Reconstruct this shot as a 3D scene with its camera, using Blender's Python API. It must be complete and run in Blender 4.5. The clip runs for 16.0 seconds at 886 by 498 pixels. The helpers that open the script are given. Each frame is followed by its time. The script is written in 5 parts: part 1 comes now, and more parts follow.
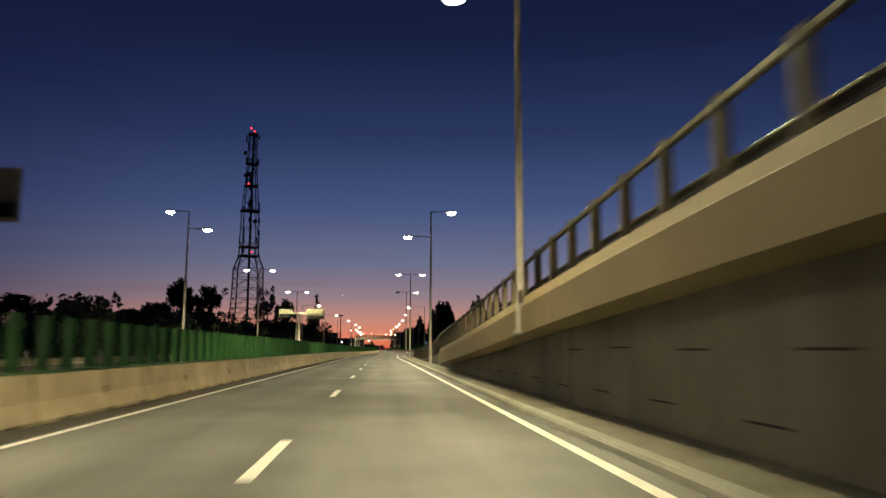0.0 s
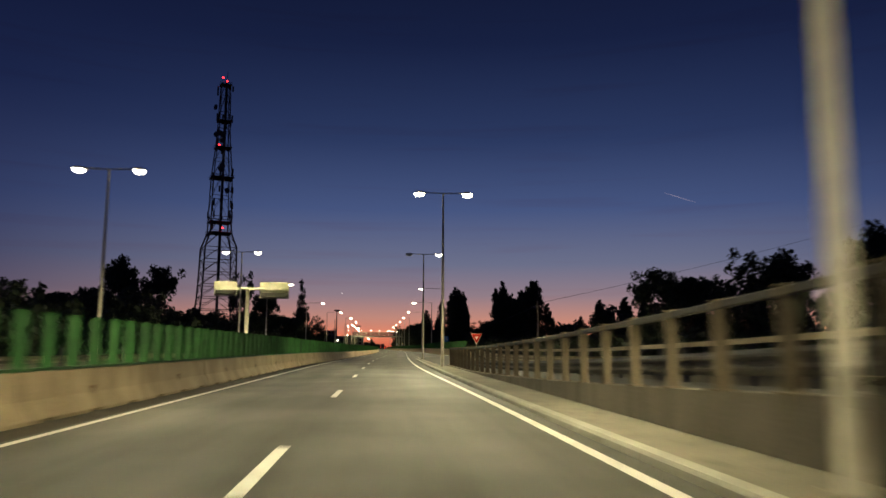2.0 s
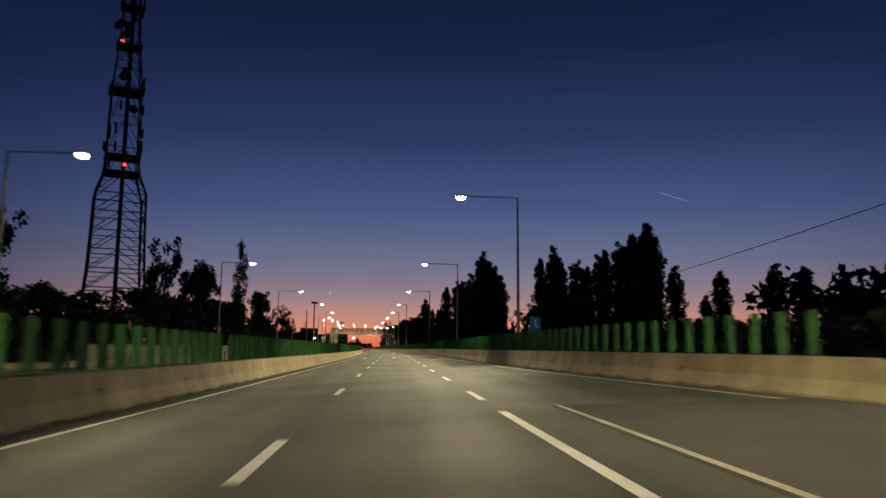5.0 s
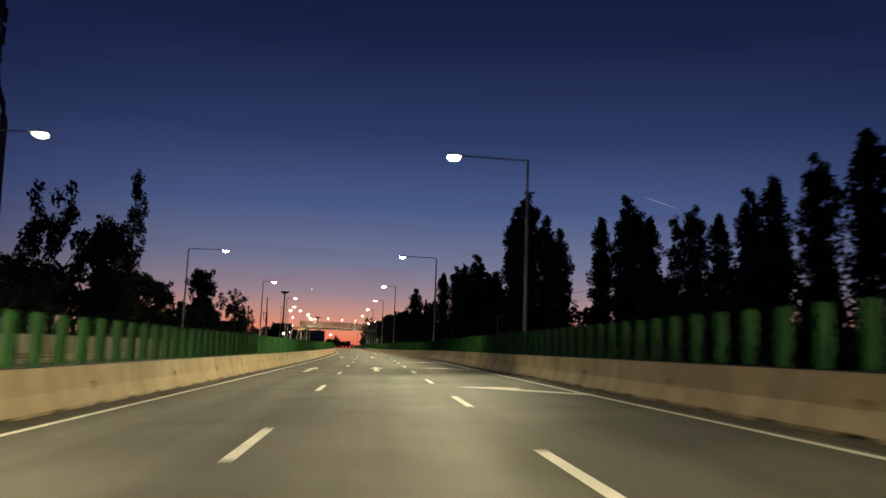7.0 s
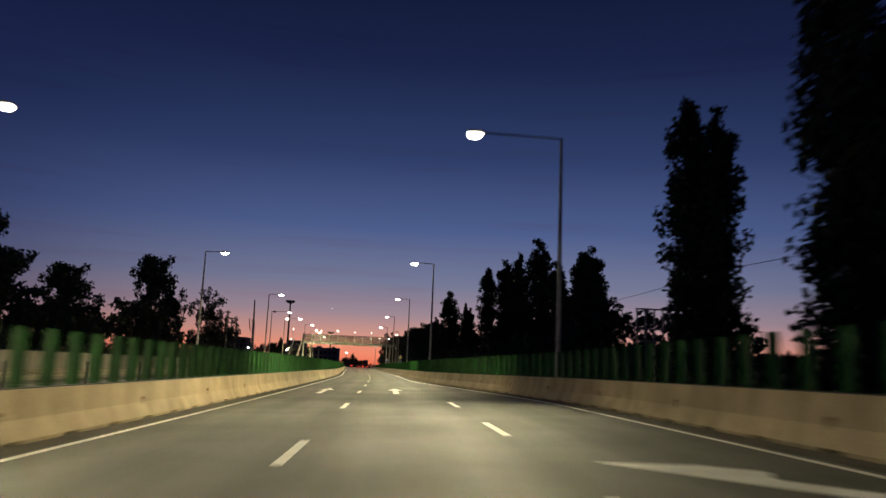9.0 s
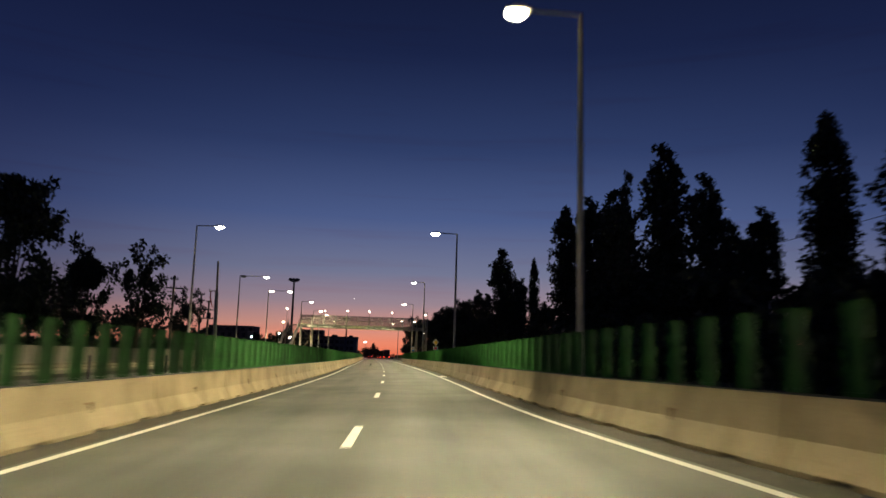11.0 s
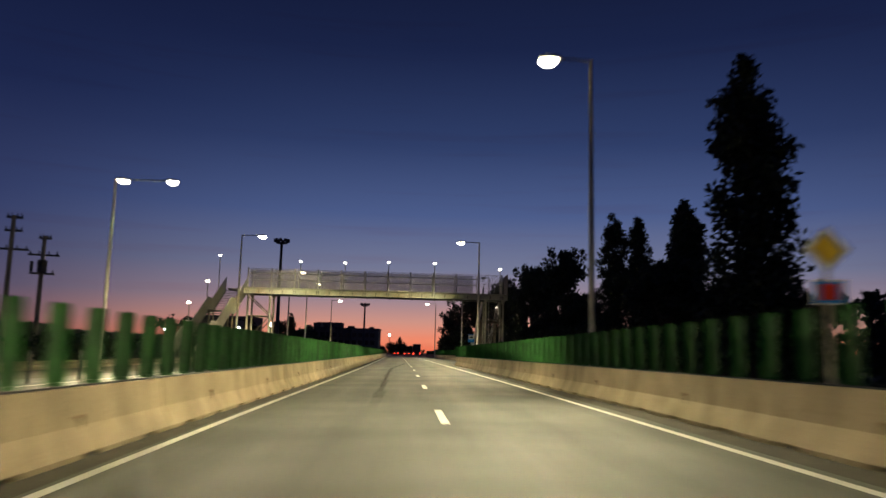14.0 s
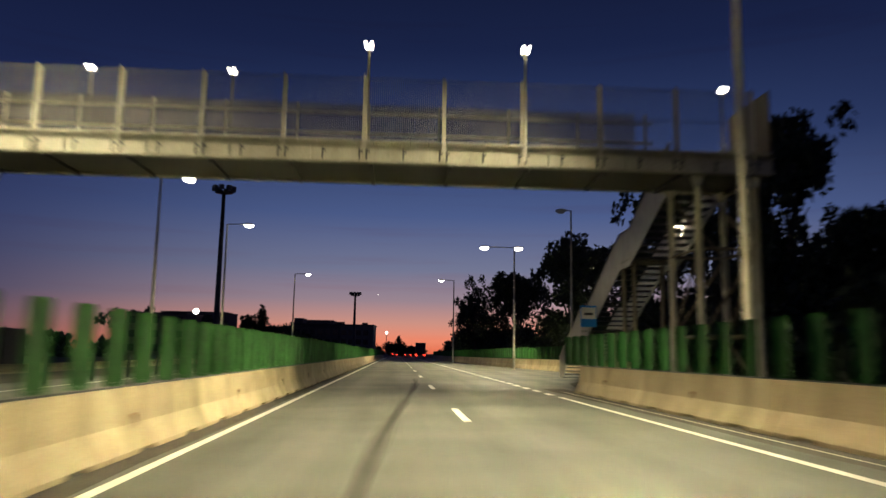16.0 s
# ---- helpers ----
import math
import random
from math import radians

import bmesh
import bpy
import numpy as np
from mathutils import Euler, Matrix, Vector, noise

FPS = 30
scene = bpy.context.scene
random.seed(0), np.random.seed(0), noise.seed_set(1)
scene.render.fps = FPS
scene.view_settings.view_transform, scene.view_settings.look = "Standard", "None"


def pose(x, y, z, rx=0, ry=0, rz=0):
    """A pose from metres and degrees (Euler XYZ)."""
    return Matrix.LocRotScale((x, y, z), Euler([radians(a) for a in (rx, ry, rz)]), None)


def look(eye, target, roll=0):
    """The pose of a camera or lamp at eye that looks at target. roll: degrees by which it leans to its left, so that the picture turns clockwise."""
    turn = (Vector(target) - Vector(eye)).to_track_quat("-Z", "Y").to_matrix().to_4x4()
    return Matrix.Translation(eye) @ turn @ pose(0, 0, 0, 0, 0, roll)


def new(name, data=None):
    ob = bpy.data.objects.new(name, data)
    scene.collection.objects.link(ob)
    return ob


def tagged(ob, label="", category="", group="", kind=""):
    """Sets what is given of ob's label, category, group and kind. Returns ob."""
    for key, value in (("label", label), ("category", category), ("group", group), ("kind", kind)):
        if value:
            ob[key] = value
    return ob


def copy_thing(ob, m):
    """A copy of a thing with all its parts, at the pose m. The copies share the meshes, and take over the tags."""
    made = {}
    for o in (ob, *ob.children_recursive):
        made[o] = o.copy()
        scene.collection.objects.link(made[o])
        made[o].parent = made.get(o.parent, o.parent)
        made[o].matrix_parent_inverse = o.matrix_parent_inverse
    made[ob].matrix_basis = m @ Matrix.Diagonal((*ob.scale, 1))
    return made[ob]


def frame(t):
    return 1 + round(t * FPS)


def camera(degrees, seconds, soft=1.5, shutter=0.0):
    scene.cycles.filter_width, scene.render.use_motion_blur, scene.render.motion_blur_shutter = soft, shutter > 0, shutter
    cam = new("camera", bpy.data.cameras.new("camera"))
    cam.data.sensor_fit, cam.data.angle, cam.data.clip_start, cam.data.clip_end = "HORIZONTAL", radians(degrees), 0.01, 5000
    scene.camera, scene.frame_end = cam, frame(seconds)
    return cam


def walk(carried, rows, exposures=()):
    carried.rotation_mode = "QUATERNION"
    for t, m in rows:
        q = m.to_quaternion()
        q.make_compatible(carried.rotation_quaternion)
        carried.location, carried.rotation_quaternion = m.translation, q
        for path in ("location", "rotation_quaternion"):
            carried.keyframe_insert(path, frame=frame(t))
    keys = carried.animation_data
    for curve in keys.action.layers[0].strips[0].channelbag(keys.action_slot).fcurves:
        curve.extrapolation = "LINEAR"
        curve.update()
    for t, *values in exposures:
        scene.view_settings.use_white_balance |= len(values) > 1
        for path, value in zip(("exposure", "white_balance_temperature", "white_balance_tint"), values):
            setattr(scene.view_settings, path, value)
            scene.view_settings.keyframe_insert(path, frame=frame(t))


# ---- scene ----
cam = camera(62.0, 16.0, shutter=0.5)
PATH = [
    (0, (-0.181, -0.343, 1.207), (-0.02, 1.633, 1.476), 0.2),
    (0.5, (-0.227, 12.136, 1.185), (-0.073, 14.112, 1.452), 0.3),
    (1, (-0.302, 24.533, 1.185), (-0.148, 26.51, 1.45), 0.4),
    (1.5, (-0.295, 36.437, 1.196), (-0.141, 38.413, 1.46), 0.4),
    (2, (-0.263, 48.634, 1.186), (-0.104, 50.609, 1.452), 0.3),
    (2.5, (-0.172, 60.712, 1.204), (-0.008, 62.688, 1.471), 0.2),
    (3, (-0.111, 72.842, 1.215), (0.057, 74.817, 1.481), -0.0),
    (3.5, (-0.126, 84.869, 1.163), (0.048, 86.843, 1.43), -0.1),
    (4, (-0.089, 96.757, 1.17), (0.083, 98.731, 1.437), -0.1),
    (6.5, (1.325, 155.03, 1.173), (1.558, 156.999, 1.441), 1.8),
    (7, (1.693, 166.909, 1.188), (1.925, 168.877, 1.458), 2.0),
    (7.5, (2.059, 178.552, 1.216), (2.281, 180.52, 1.498), 2.2),
    (8, (2.321, 190.317, 1.196), (2.53, 192.284, 1.495), 2.2),
    (8.5, (2.596, 202.164, 1.179), (2.787, 204.13, 1.492), 2.4),
    (9, (2.831, 213.706, 1.195), (3.005, 215.672, 1.516), 2.4),
    (11.5, (3.249, 272.179, 1.22), (3.353, 274.156, 1.506), 1.5),
    (12, (3.104, 283.571, 1.211), (3.195, 285.549, 1.495), 1.4),
    (12.5, (2.783, 294.971, 1.192), (2.863, 296.949, 1.477), 1.5),
    (13, (2.441, 306.58, 1.221), (2.506, 308.559, 1.504), 1.5),
    (13.5, (1.931, 318.385, 1.208), (1.984, 320.364, 1.488), 1.5),
    (14, (1.474, 330.108, 1.177), (1.522, 332.087, 1.457), 1.4),
    (14.5, (1.064, 341.92, 1.187), (1.11, 343.901, 1.465), 1.2),
    (15, (0.663, 353.885, 1.176), (0.709, 355.865, 1.454), 1.1),
    (15.5, (0.239, 365.782, 1.176), (0.288, 367.762, 1.454), 1.3),
    (16, (-0.219, 377.397, 1.182), (-0.165, 379.377, 1.464), 1.0),
]
walk(cam, [(t, look(eye, target, roll)) for t, eye, target, roll in PATH], exposures=((0, 0.12), (4, 0.06), (6.5, 0.36), (7, 0.27), (8.5, 0.31), (9, 0.36), (11.5, 0.27), (12.5, 0.26), (13, 0.40), (13.5, 0.32), (14.5, 0.38), (15.5, 0.5), (16, 0.3)))

# ---- world and light ----
world = bpy.data.worlds.new("dusk_sky")
scene.world = world
world.use_nodes = True
wn, wl = world.node_tree.nodes, world.node_tree.links
wn.clear()
SKY = 1.0
w_out, w_bg = wn.new("ShaderNodeOutputWorld"), wn.new("ShaderNodeBackground")
w_co, w_sep = wn.new("ShaderNodeTexCoord"), wn.new("ShaderNodeSeparateXYZ")
w_el, w_ramp, w_back = wn.new("ShaderNodeMapRange"), wn.new("ShaderNodeValToRGB"), wn.new("ShaderNodeValToRGB")
wl.new(w_co.outputs["Generated"], w_sep.inputs[0])
w_el.inputs["From Min"].default_value, w_el.inputs["From Max"].default_value = -0.05, 0.55
wl.new(w_sep.outputs["Z"], w_el.inputs["Value"])
SUNSET = ((0.0, (0.05, 0.012, 0.012)), (0.083, (0.62, 0.125, 0.06)), (0.112, (0.70, 0.215, 0.125)), (0.15, (0.50, 0.235, 0.185)),
          (0.20, (0.265, 0.192, 0.226)), (0.27, (0.138, 0.150, 0.236)), (0.39, (0.058, 0.087, 0.204)), (0.54, (0.0235, 0.040, 0.113)),
          (0.74, (0.0083, 0.0145, 0.051)), (1.0, (0.0038, 0.0057, 0.0195)))
NIGHT = ((0.0, (0.012, 0.010, 0.014)), (0.10, (0.10, 0.055, 0.065)), (0.2, (0.05, 0.045, 0.09)), (0.35, (0.026, 0.036, 0.10)), (0.6, (0.009, 0.015, 0.055)), (1.0, (0.0025, 0.004, 0.017)))
for ramp, stops in ((w_ramp, SUNSET), (w_back, NIGHT)):
    e = ramp.color_ramp.elements
    while len(e) < len(stops):
        e.new(0.5)
    for k, (at, c) in enumerate(stops):
        e[k].position, e[k].color = at, (*c, 1)
    wl.new(w_el.outputs[0], ramp.inputs[0])
w_az, w_mix = wn.new("ShaderNodeMapRange"), wn.new("ShaderNodeMix")
w_az.interpolation_type = "SMOOTHSTEP"
w_az.inputs["From Min"].default_value, w_az.inputs["From Max"].default_value = 0.71, 1.0
w_x, w_y = wn.new("ShaderNodeMath"), wn.new("ShaderNodeMath")
w_x.operation, w_y.operation = "MULTIPLY", "MULTIPLY_ADD"
w_x.inputs[1].default_value, w_y.inputs[1].default_value = 0.16, 0.985
wl.new(w_sep.outputs["X"], w_x.inputs[0])
wl.new(w_sep.outputs["Y"], w_y.inputs[0])
wl.new(w_x.outputs[0], w_y.inputs[2])
wl.new(w_y.outputs[0], w_az.inputs["Value"])
w_mix.data_type = "RGBA"
wl.new(w_az.outputs[0], w_mix.inputs[0])
wl.new(w_back.outputs[0], w_mix.inputs[6])
wl.new(w_ramp.outputs[0], w_mix.inputs[7])
# thin evening cloud streaks low over the horizon
w_map, w_noise, w_cl, w_m2 = wn.new("ShaderNodeMapping"), wn.new("ShaderNodeTexNoise"), wn.new("ShaderNodeMapRange"), wn.new("ShaderNodeMix")
w_map.inputs["Scale"].default_value = (2.2, 2.2, 42.0)
wl.new(w_co.outputs["Generated"], w_map.inputs[0])
wl.new(w_map.outputs[0], w_noise.inputs["Vector"])
w_noise.inputs["Scale"].default_value, w_noise.inputs["Detail"].default_value = 1.6, 4.0
w_cl.inputs["From Min"].default_value, w_cl.inputs["From Max"].default_value = 0.56, 0.80
w_cl.inputs["To Max"].default_value = 0.35
wl.new(w_noise.outputs[0], w_cl.inputs["Value"])
w_m2.data_type, w_m2.blend_type = "RGBA", "MULTIPLY"
wl.new(w_cl.outputs[0], w_m2.inputs[0])
wl.new(w_mix.outputs[2], w_m2.inputs[6])
w_m2.inputs[7].default_value = (0.95, 0.62, 0.62, 1)
wl.new(w_m2.outputs[2], w_bg.inputs["Color"])
w_bg.inputs["Strength"].default_value = SKY
wl.new(w_bg.outputs[0], w_out.inputs[0])

LAMP_TINT = (1.0, 0.87, 0.49)


def lamp_light(name, watts, spread):
    li = bpy.data.lights.new(name, "AREA")
    li.shape, li.size, li.size_y = "RECTANGLE", 0.6, 0.26
    li.energy, li.color, li.spread = watts, LAMP_TINT, radians(spread)
    return li


long_light = lamp_light("long_arm_light", 1250.0, 94)
short_light = lamp_light("short_arm_light", 1200.0, 94)
twin_light = lamp_light("twin_light", 700.0, 98)
far_light = lamp_light("opposite_light", 690.0, 94)
small_light = bpy.data.lights.new("small_light", "AREA")
small_light.shape, small_light.size, small_light.energy, small_light.color = "DISK", 0.2, 15.0, (1.0, 0.89, 0.70)


# ---- materials ----
def material(name, c1, c2, rough=0.8, metal=0.0, grain=40.0, blotch=0.7, bump=0.15, stretch=(1, 1, 1), vary=0.0, streak=0.0, depth=0.01):
    """Two colours mixed by fine grain and by broad blotches, with relief; vary: tone by object; streak: darker runs down the face."""
    m = bpy.data.materials.new(name)
    m.use_nodes = True
    n, l = m.node_tree.nodes, m.node_tree.links
    b = n["Principled BSDF"]
    co, mp, info = n.new("ShaderNodeTexCoord"), n.new("ShaderNodeMapping"), n.new("ShaderNodeObjectInfo")
    l.new(co.outputs["Object"], mp.inputs["Vector"])
    mp.inputs["Scale"].default_value = stretch
    shift = n.new("ShaderNodeMath")
    shift.operation = "MULTIPLY"
    shift.inputs[1].default_value = 50.0 if vary else 0.0
    l.new(info.outputs["Random"], shift.inputs[0])
    l.new(shift.outputs[0], mp.inputs["Location"])
    fine, broad = n.new("ShaderNodeTexNoise"), n.new("ShaderNodeTexNoise")
    fine.inputs["Scale"].default_value, fine.inputs["Detail"].default_value = grain, 6.0
    broad.inputs["Scale"].default_value, broad.inputs["Detail"].default_value = blotch, 5.0
    for t in (fine, broad):
        l.new(mp.outputs[0], t.inputs["Vector"])
    add = n.new("ShaderNodeMix")
    add.inputs[0].default_value = 0.62
    l.new(fine.outputs[0], add.inputs[2])
    l.new(broad.outputs[0], add.inputs[3])
    ramp = n.new("ShaderNodeMapRange")
    ramp.inputs["From Min"].default_value, ramp.inputs["From Max"].default_value = 0.36, 0.64
    l.new(add.outputs[0], ramp.inputs["Value"])
    mix = n.new("ShaderNodeMix")
    mix.data_type = "RGBA"
    mix.inputs[6].default_value, mix.inputs[7].default_value = (*c1, 1), (*c2, 1)
    l.new(ramp.outputs[0], mix.inputs[0])
    colour = mix.outputs[2]
    if streak:
        sm, sn, sr, sx = n.new("ShaderNodeMapping"), n.new("ShaderNodeTexNoise"), n.new("ShaderNodeMapRange"), n.new("ShaderNodeMix")
        sm.inputs["Scale"].default_value = (1.7, 1.7, 0.25)
        l.new(mp.outputs[0], sm.inputs["Vector"])
        l.new(sm.outputs[0], sn.inputs["Vector"])
        sn.inputs["Scale"].default_value, sn.inputs["Detail"].default_value = 1.3, 5.0
        sr.inputs["From Min"].default_value, sr.inputs["From Max"].default_value, sr.inputs["To Max"].default_value = 0.5, 0.75, streak
        l.new(sn.outputs[0], sr.inputs["Value"])
        sx.data_type = "RGBA"
        l.new(sr.outputs[0], sx.inputs[0])
        l.new(colour, sx.inputs[6])
        sx.inputs[7].default_value = (c1[0] * 0.35, c1[1] * 0.33, c1[2] * 0.3, 1)
        colour = sx.outputs[2]
    if vary:
        hsv, rng = n.new("ShaderNodeHueSaturation"), n.new("ShaderNodeMapRange")
        rng.inputs["To Min"].default_value, rng.inputs["To Max"].default_value = 1 - vary, 1 + vary
        l.new(info.outputs["Random"], rng.inputs["Value"])
        l.new(rng.outputs[0], hsv.inputs["Value"])
        l.new(colour, hsv.inputs["Color"])
        colour = hsv.outputs[0]
    l.new(colour, b.inputs["Base Color"])
    rr = n.new("ShaderNodeMapRange")
    rr.inputs["To Min"].default_value, rr.inputs["To Max"].default_value = max(0.05, rough - 0.12), min(1, rough + 0.1)
    l.new(broad.outputs[0], rr.inputs["Value"])
    l.new(rr.outputs[0], b.inputs["Roughness"])
    b.inputs["Metallic"].default_value = metal
    if bump:
        bp = n.new("ShaderNodeBump")
        bp.inputs["Strength"].default_value, bp.inputs["Distance"].default_value = bump, depth
        l.new(fine.outputs[0], bp.inputs["Height"])
        l.new(bp.outputs[0], b.inputs["Normal"])
    return m


def glow(name, colour, strength):
    m = bpy.data.materials.new(name)
    m.use_nodes = True
    b = m.node_tree.nodes["Principled BSDF"]
    b.inputs["Base Color"].default_value = (*[min(1, c) for c in colour], 1)
    b.inputs["Emission Color"].default_value, b.inputs["Emission Strength"].default_value = (*colour, 1), strength
    return m


def road_surface():
    """Asphalt worn along the lanes: polished wheel tracks, darker oil bands between them, long streaks, patches and grain."""
    m = bpy.data.materials.new("asphalt")
    m.use_nodes = True
    n, l = m.node_tree.nodes, m.node_tree.links
    b = n["Principled BSDF"]
    at, co, sep, comb = n.new("ShaderNodeAttribute"), n.new("ShaderNodeTexCoord"), n.new("ShaderNodeSeparateXYZ"), n.new("ShaderNodeCombineXYZ")
    at.attribute_name = "across"
    l.new(co.outputs["Object"], sep.inputs[0])
    along = n.new("ShaderNodeMath")
    along.operation, along.inputs[1].default_value = "MULTIPLY", 0.06
    l.new(sep.outputs["Y"], along.inputs[0])
    l.new(at.outputs["Fac"], comb.inputs[0])
    l.new(along.outputs[0], comb.inputs[1])
    total = None
    for source, scale, detail, low, high, weight in ((comb.outputs[0], 1.7, 5.0, 0.3, 0.7, 0.24), (co.outputs["Object"], 0.30, 6.0, 0.34, 0.66, 0.38), (co.outputs["Object"], 48.0, 5.0, 0.25, 0.75, 0.22)):
        t, r = n.new("ShaderNodeTexNoise"), n.new("ShaderNodeMapRange")
        t.inputs["Scale"].default_value, t.inputs["Detail"].default_value = scale, detail
        l.new(source, t.inputs["Vector"])
        r.inputs["From Min"].default_value, r.inputs["From Max"].default_value, r.inputs["To Max"].default_value = low, high, weight
        l.new(t.outputs[0], r.inputs["Value"])
        if total is None:
            total = r.outputs[0]
        else:
            add = n.new("ShaderNodeMath")
            l.new(total, add.inputs[0])
            l.new(r.outputs[0], add.inputs[1])
            total = add.outputs[0]
        grain = t
    turn, wave, track, both = n.new("ShaderNodeMath"), n.new("ShaderNodeMath"), n.new("ShaderNodeMath"), n.new("ShaderNodeMath")
    turn.operation, turn.inputs[1].default_value = "MULTIPLY", 2 * math.pi / 1.65
    wave.operation = "COSINE"
    track.operation, track.inputs[1].default_value, track.inputs[2].default_value = "MULTIPLY_ADD", -0.085, 0.06
    l.new(at.outputs["Fac"], turn.inputs[0])
    l.new(turn.outputs[0], wave.inputs[0])
    l.new(wave.outputs[0], track.inputs[0])
    l.new(total, both.inputs[0])
    l.new(track.outputs[0], both.inputs[1])
    mix, rough, bp = n.new("ShaderNodeMix"), n.new("ShaderNodeMapRange"), n.new("ShaderNodeBump")
    mix.data_type = "RGBA"
    mix.inputs[6].default_value, mix.inputs[7].default_value = (0.034, 0.035, 0.029, 1), (0.128, 0.127, 0.106, 1)
    l.new(both.outputs[0], mix.inputs[0])
    l.new(mix.outputs[2], b.inputs["Base Color"])
    rough.inputs["To Min"].default_value, rough.inputs["To Max"].default_value = 0.74, 0.54
    l.new(both.outputs[0], rough.inputs["Value"])
    l.new(rough.outputs[0], b.inputs["Roughness"])
    bp.inputs["Strength"].default_value, bp.inputs["Distance"].default_value = 0.4, 0.01
    l.new(grain.outputs[0], bp.inputs["Height"])
    l.new(bp.outputs[0], b.inputs["Normal"])
    return m


ASPHALT = road_surface()
ASPHALT_DARK = material("dark_asphalt", (0.045, 0.043, 0.04), (0.085, 0.08, 0.072), 0.85, grain=45, blotch=0.4, bump=0.4)
GRIT = material("shoulder_grit", (0.035, 0.031, 0.024), (0.085, 0.074, 0.055), 0.95, grain=30, blotch=1.4, bump=0.6)
PAINT = material("road_paint", (0.62, 0.61, 0.56), (0.86, 0.85, 0.80), 0.55, grain=25, blotch=1.5, bump=0.2)
PAINT_WORN = material("worn_road_paint", (0.30, 0.28, 0.22), (0.62, 0.58, 0.47), 0.7, grain=12, blotch=1.2, bump=0.2)
CONCRETE = material("cream_concrete", (0.30, 0.235, 0.142), (0.51, 0.412, 0.262), 0.85, grain=30, blotch=0.9, bump=0.25, vary=0.12, streak=0.38)
BEAM_CONCRETE = material("painted_concrete", (0.30, 0.237, 0.125), (0.39, 0.31, 0.17), 0.8, grain=35, blotch=0.5, bump=0.12, streak=0.2)
WALL_CONCRETE = material("grey_concrete", (0.14, 0.13, 0.10), (0.26, 0.24, 0.19), 0.9, grain=22, blotch=0.45, bump=0.25, streak=0.5)
KERB = material("kerb_concrete", (0.25, 0.245, 0.205), (0.42, 0.41, 0.35), 0.9, grain=18, blotch=0.8, bump=0.35)
DARK_GAP = material("dark_joint", (0.02, 0.018, 0.015), (0.045, 0.04, 0.034), 0.95, bump=0.1)
GREEN = material("green_plastic", (0.013, 0.068, 0.014), (0.030, 0.130, 0.028), 0.5, grain=14, blotch=2.2, bump=0.08, vary=0.18, streak=0.3)
GALV = material("galvanised_steel", (0.34, 0.315, 0.26), (0.52, 0.485, 0.405), 0.6, 0.15, grain=30, blotch=3.0, bump=0.06, streak=0.2)
RAMP_STEEL = material("dull_ramp_railing_steel", (0.10, 0.082, 0.054), (0.20, 0.165, 0.112), 0.75, 0.1, grain=26, blotch=2.0, bump=0.08, streak=0.3)
RAIL_STEEL = material("weathered_guard_rail_steel", (0.20, 0.168, 0.112), (0.34, 0.29, 0.20), 0.6, 0.2, grain=26, blotch=2.0, bump=0.08, streak=0.35)
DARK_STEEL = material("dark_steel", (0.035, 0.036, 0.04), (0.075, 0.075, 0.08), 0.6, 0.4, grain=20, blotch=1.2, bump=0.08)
MAST_RED = material("faded_tower_paint", (0.05, 0.03, 0.035), (0.085, 0.06, 0.06), 0.7, 0.2, grain=6, blotch=0.3, bump=0.05)
WHITE_STEEL = material("white_painted_steel", (0.25, 0.235, 0.195), (0.38, 0.36, 0.305), 0.55, 0.1, grain=20, blotch=1.3, bump=0.06, streak=0.25)
# near-black colour stands for the shade on the gantry's lamp housings
HOUSING_SHADE = material("housing_in_shade", (0.006, 0.006, 0.006), (0.012, 0.012, 0.012), 0.8, grain=18, blotch=1.0, bump=0.04)
HOUSING_SHADE.node_tree.nodes["Principled BSDF"].inputs["Specular IOR Level"].default_value = 0.06
SIGN_BACK = material("ribbed_aluminium", (0.15, 0.138, 0.105), (0.22, 0.205, 0.16), 0.6, 0.2, grain=18, blotch=2.0, bump=0.05)
LEAF = material("foliage", (0.008, 0.015, 0.007), (0.024, 0.038, 0.014), 0.7, grain=3, blotch=0.5, bump=0)
BARK = material("bark", (0.04, 0.03, 0.022), (0.085, 0.065, 0.048), 0.95, grain=14, blotch=2, bump=0.5, stretch=(1, 1, 0.2))
EARTH = material("dry_grass_ground", (0.028, 0.030, 0.015), (0.070, 0.062, 0.035), 0.95, grain=9, blotch=0.15, bump=0.5, depth=0.04)
WOOD_POLE = material("weathered_pole", (0.16, 0.14, 0.11), (0.27, 0.24, 0.19), 0.9, grain=18, blotch=1.5, bump=0.3, stretch=(1, 1, 0.15))
FACADE = material("dark_facade", (0.07, 0.06, 0.06), (0.11, 0.095, 0.09), 0.9, grain=4, blotch=0.2, bump=0.1)
FACADE_PALE = material("pale_facade", (0.13, 0.12, 0.11), (0.19, 0.17, 0.15), 0.9, grain=4, blotch=0.2, bump=0.1)
WINDOW = material("dark_window", (0.012, 0.013, 0.018), (0.03, 0.03, 0.036), 0.15, grain=1, blotch=0.4, bump=0)
RUBBER = material("tyre_black", (0.034, 0.033, 0.031), (0.055, 0.053, 0.05), 0.8, grain=30, blotch=1, bump=0.1)
SIGN_RED = material("sign_red", (0.50, 0.022, 0.012), (0.62, 0.035, 0.018), 0.4, bump=0)
SIGN_WHITE = material("sign_white", (0.75, 0.73, 0.66), (0.85, 0.83, 0.77), 0.4, bump=0)
SIGN_BLUE = material("sign_blue", (0.01, 0.20, 0.66), (0.02, 0.25, 0.76), 0.4, bump=0)
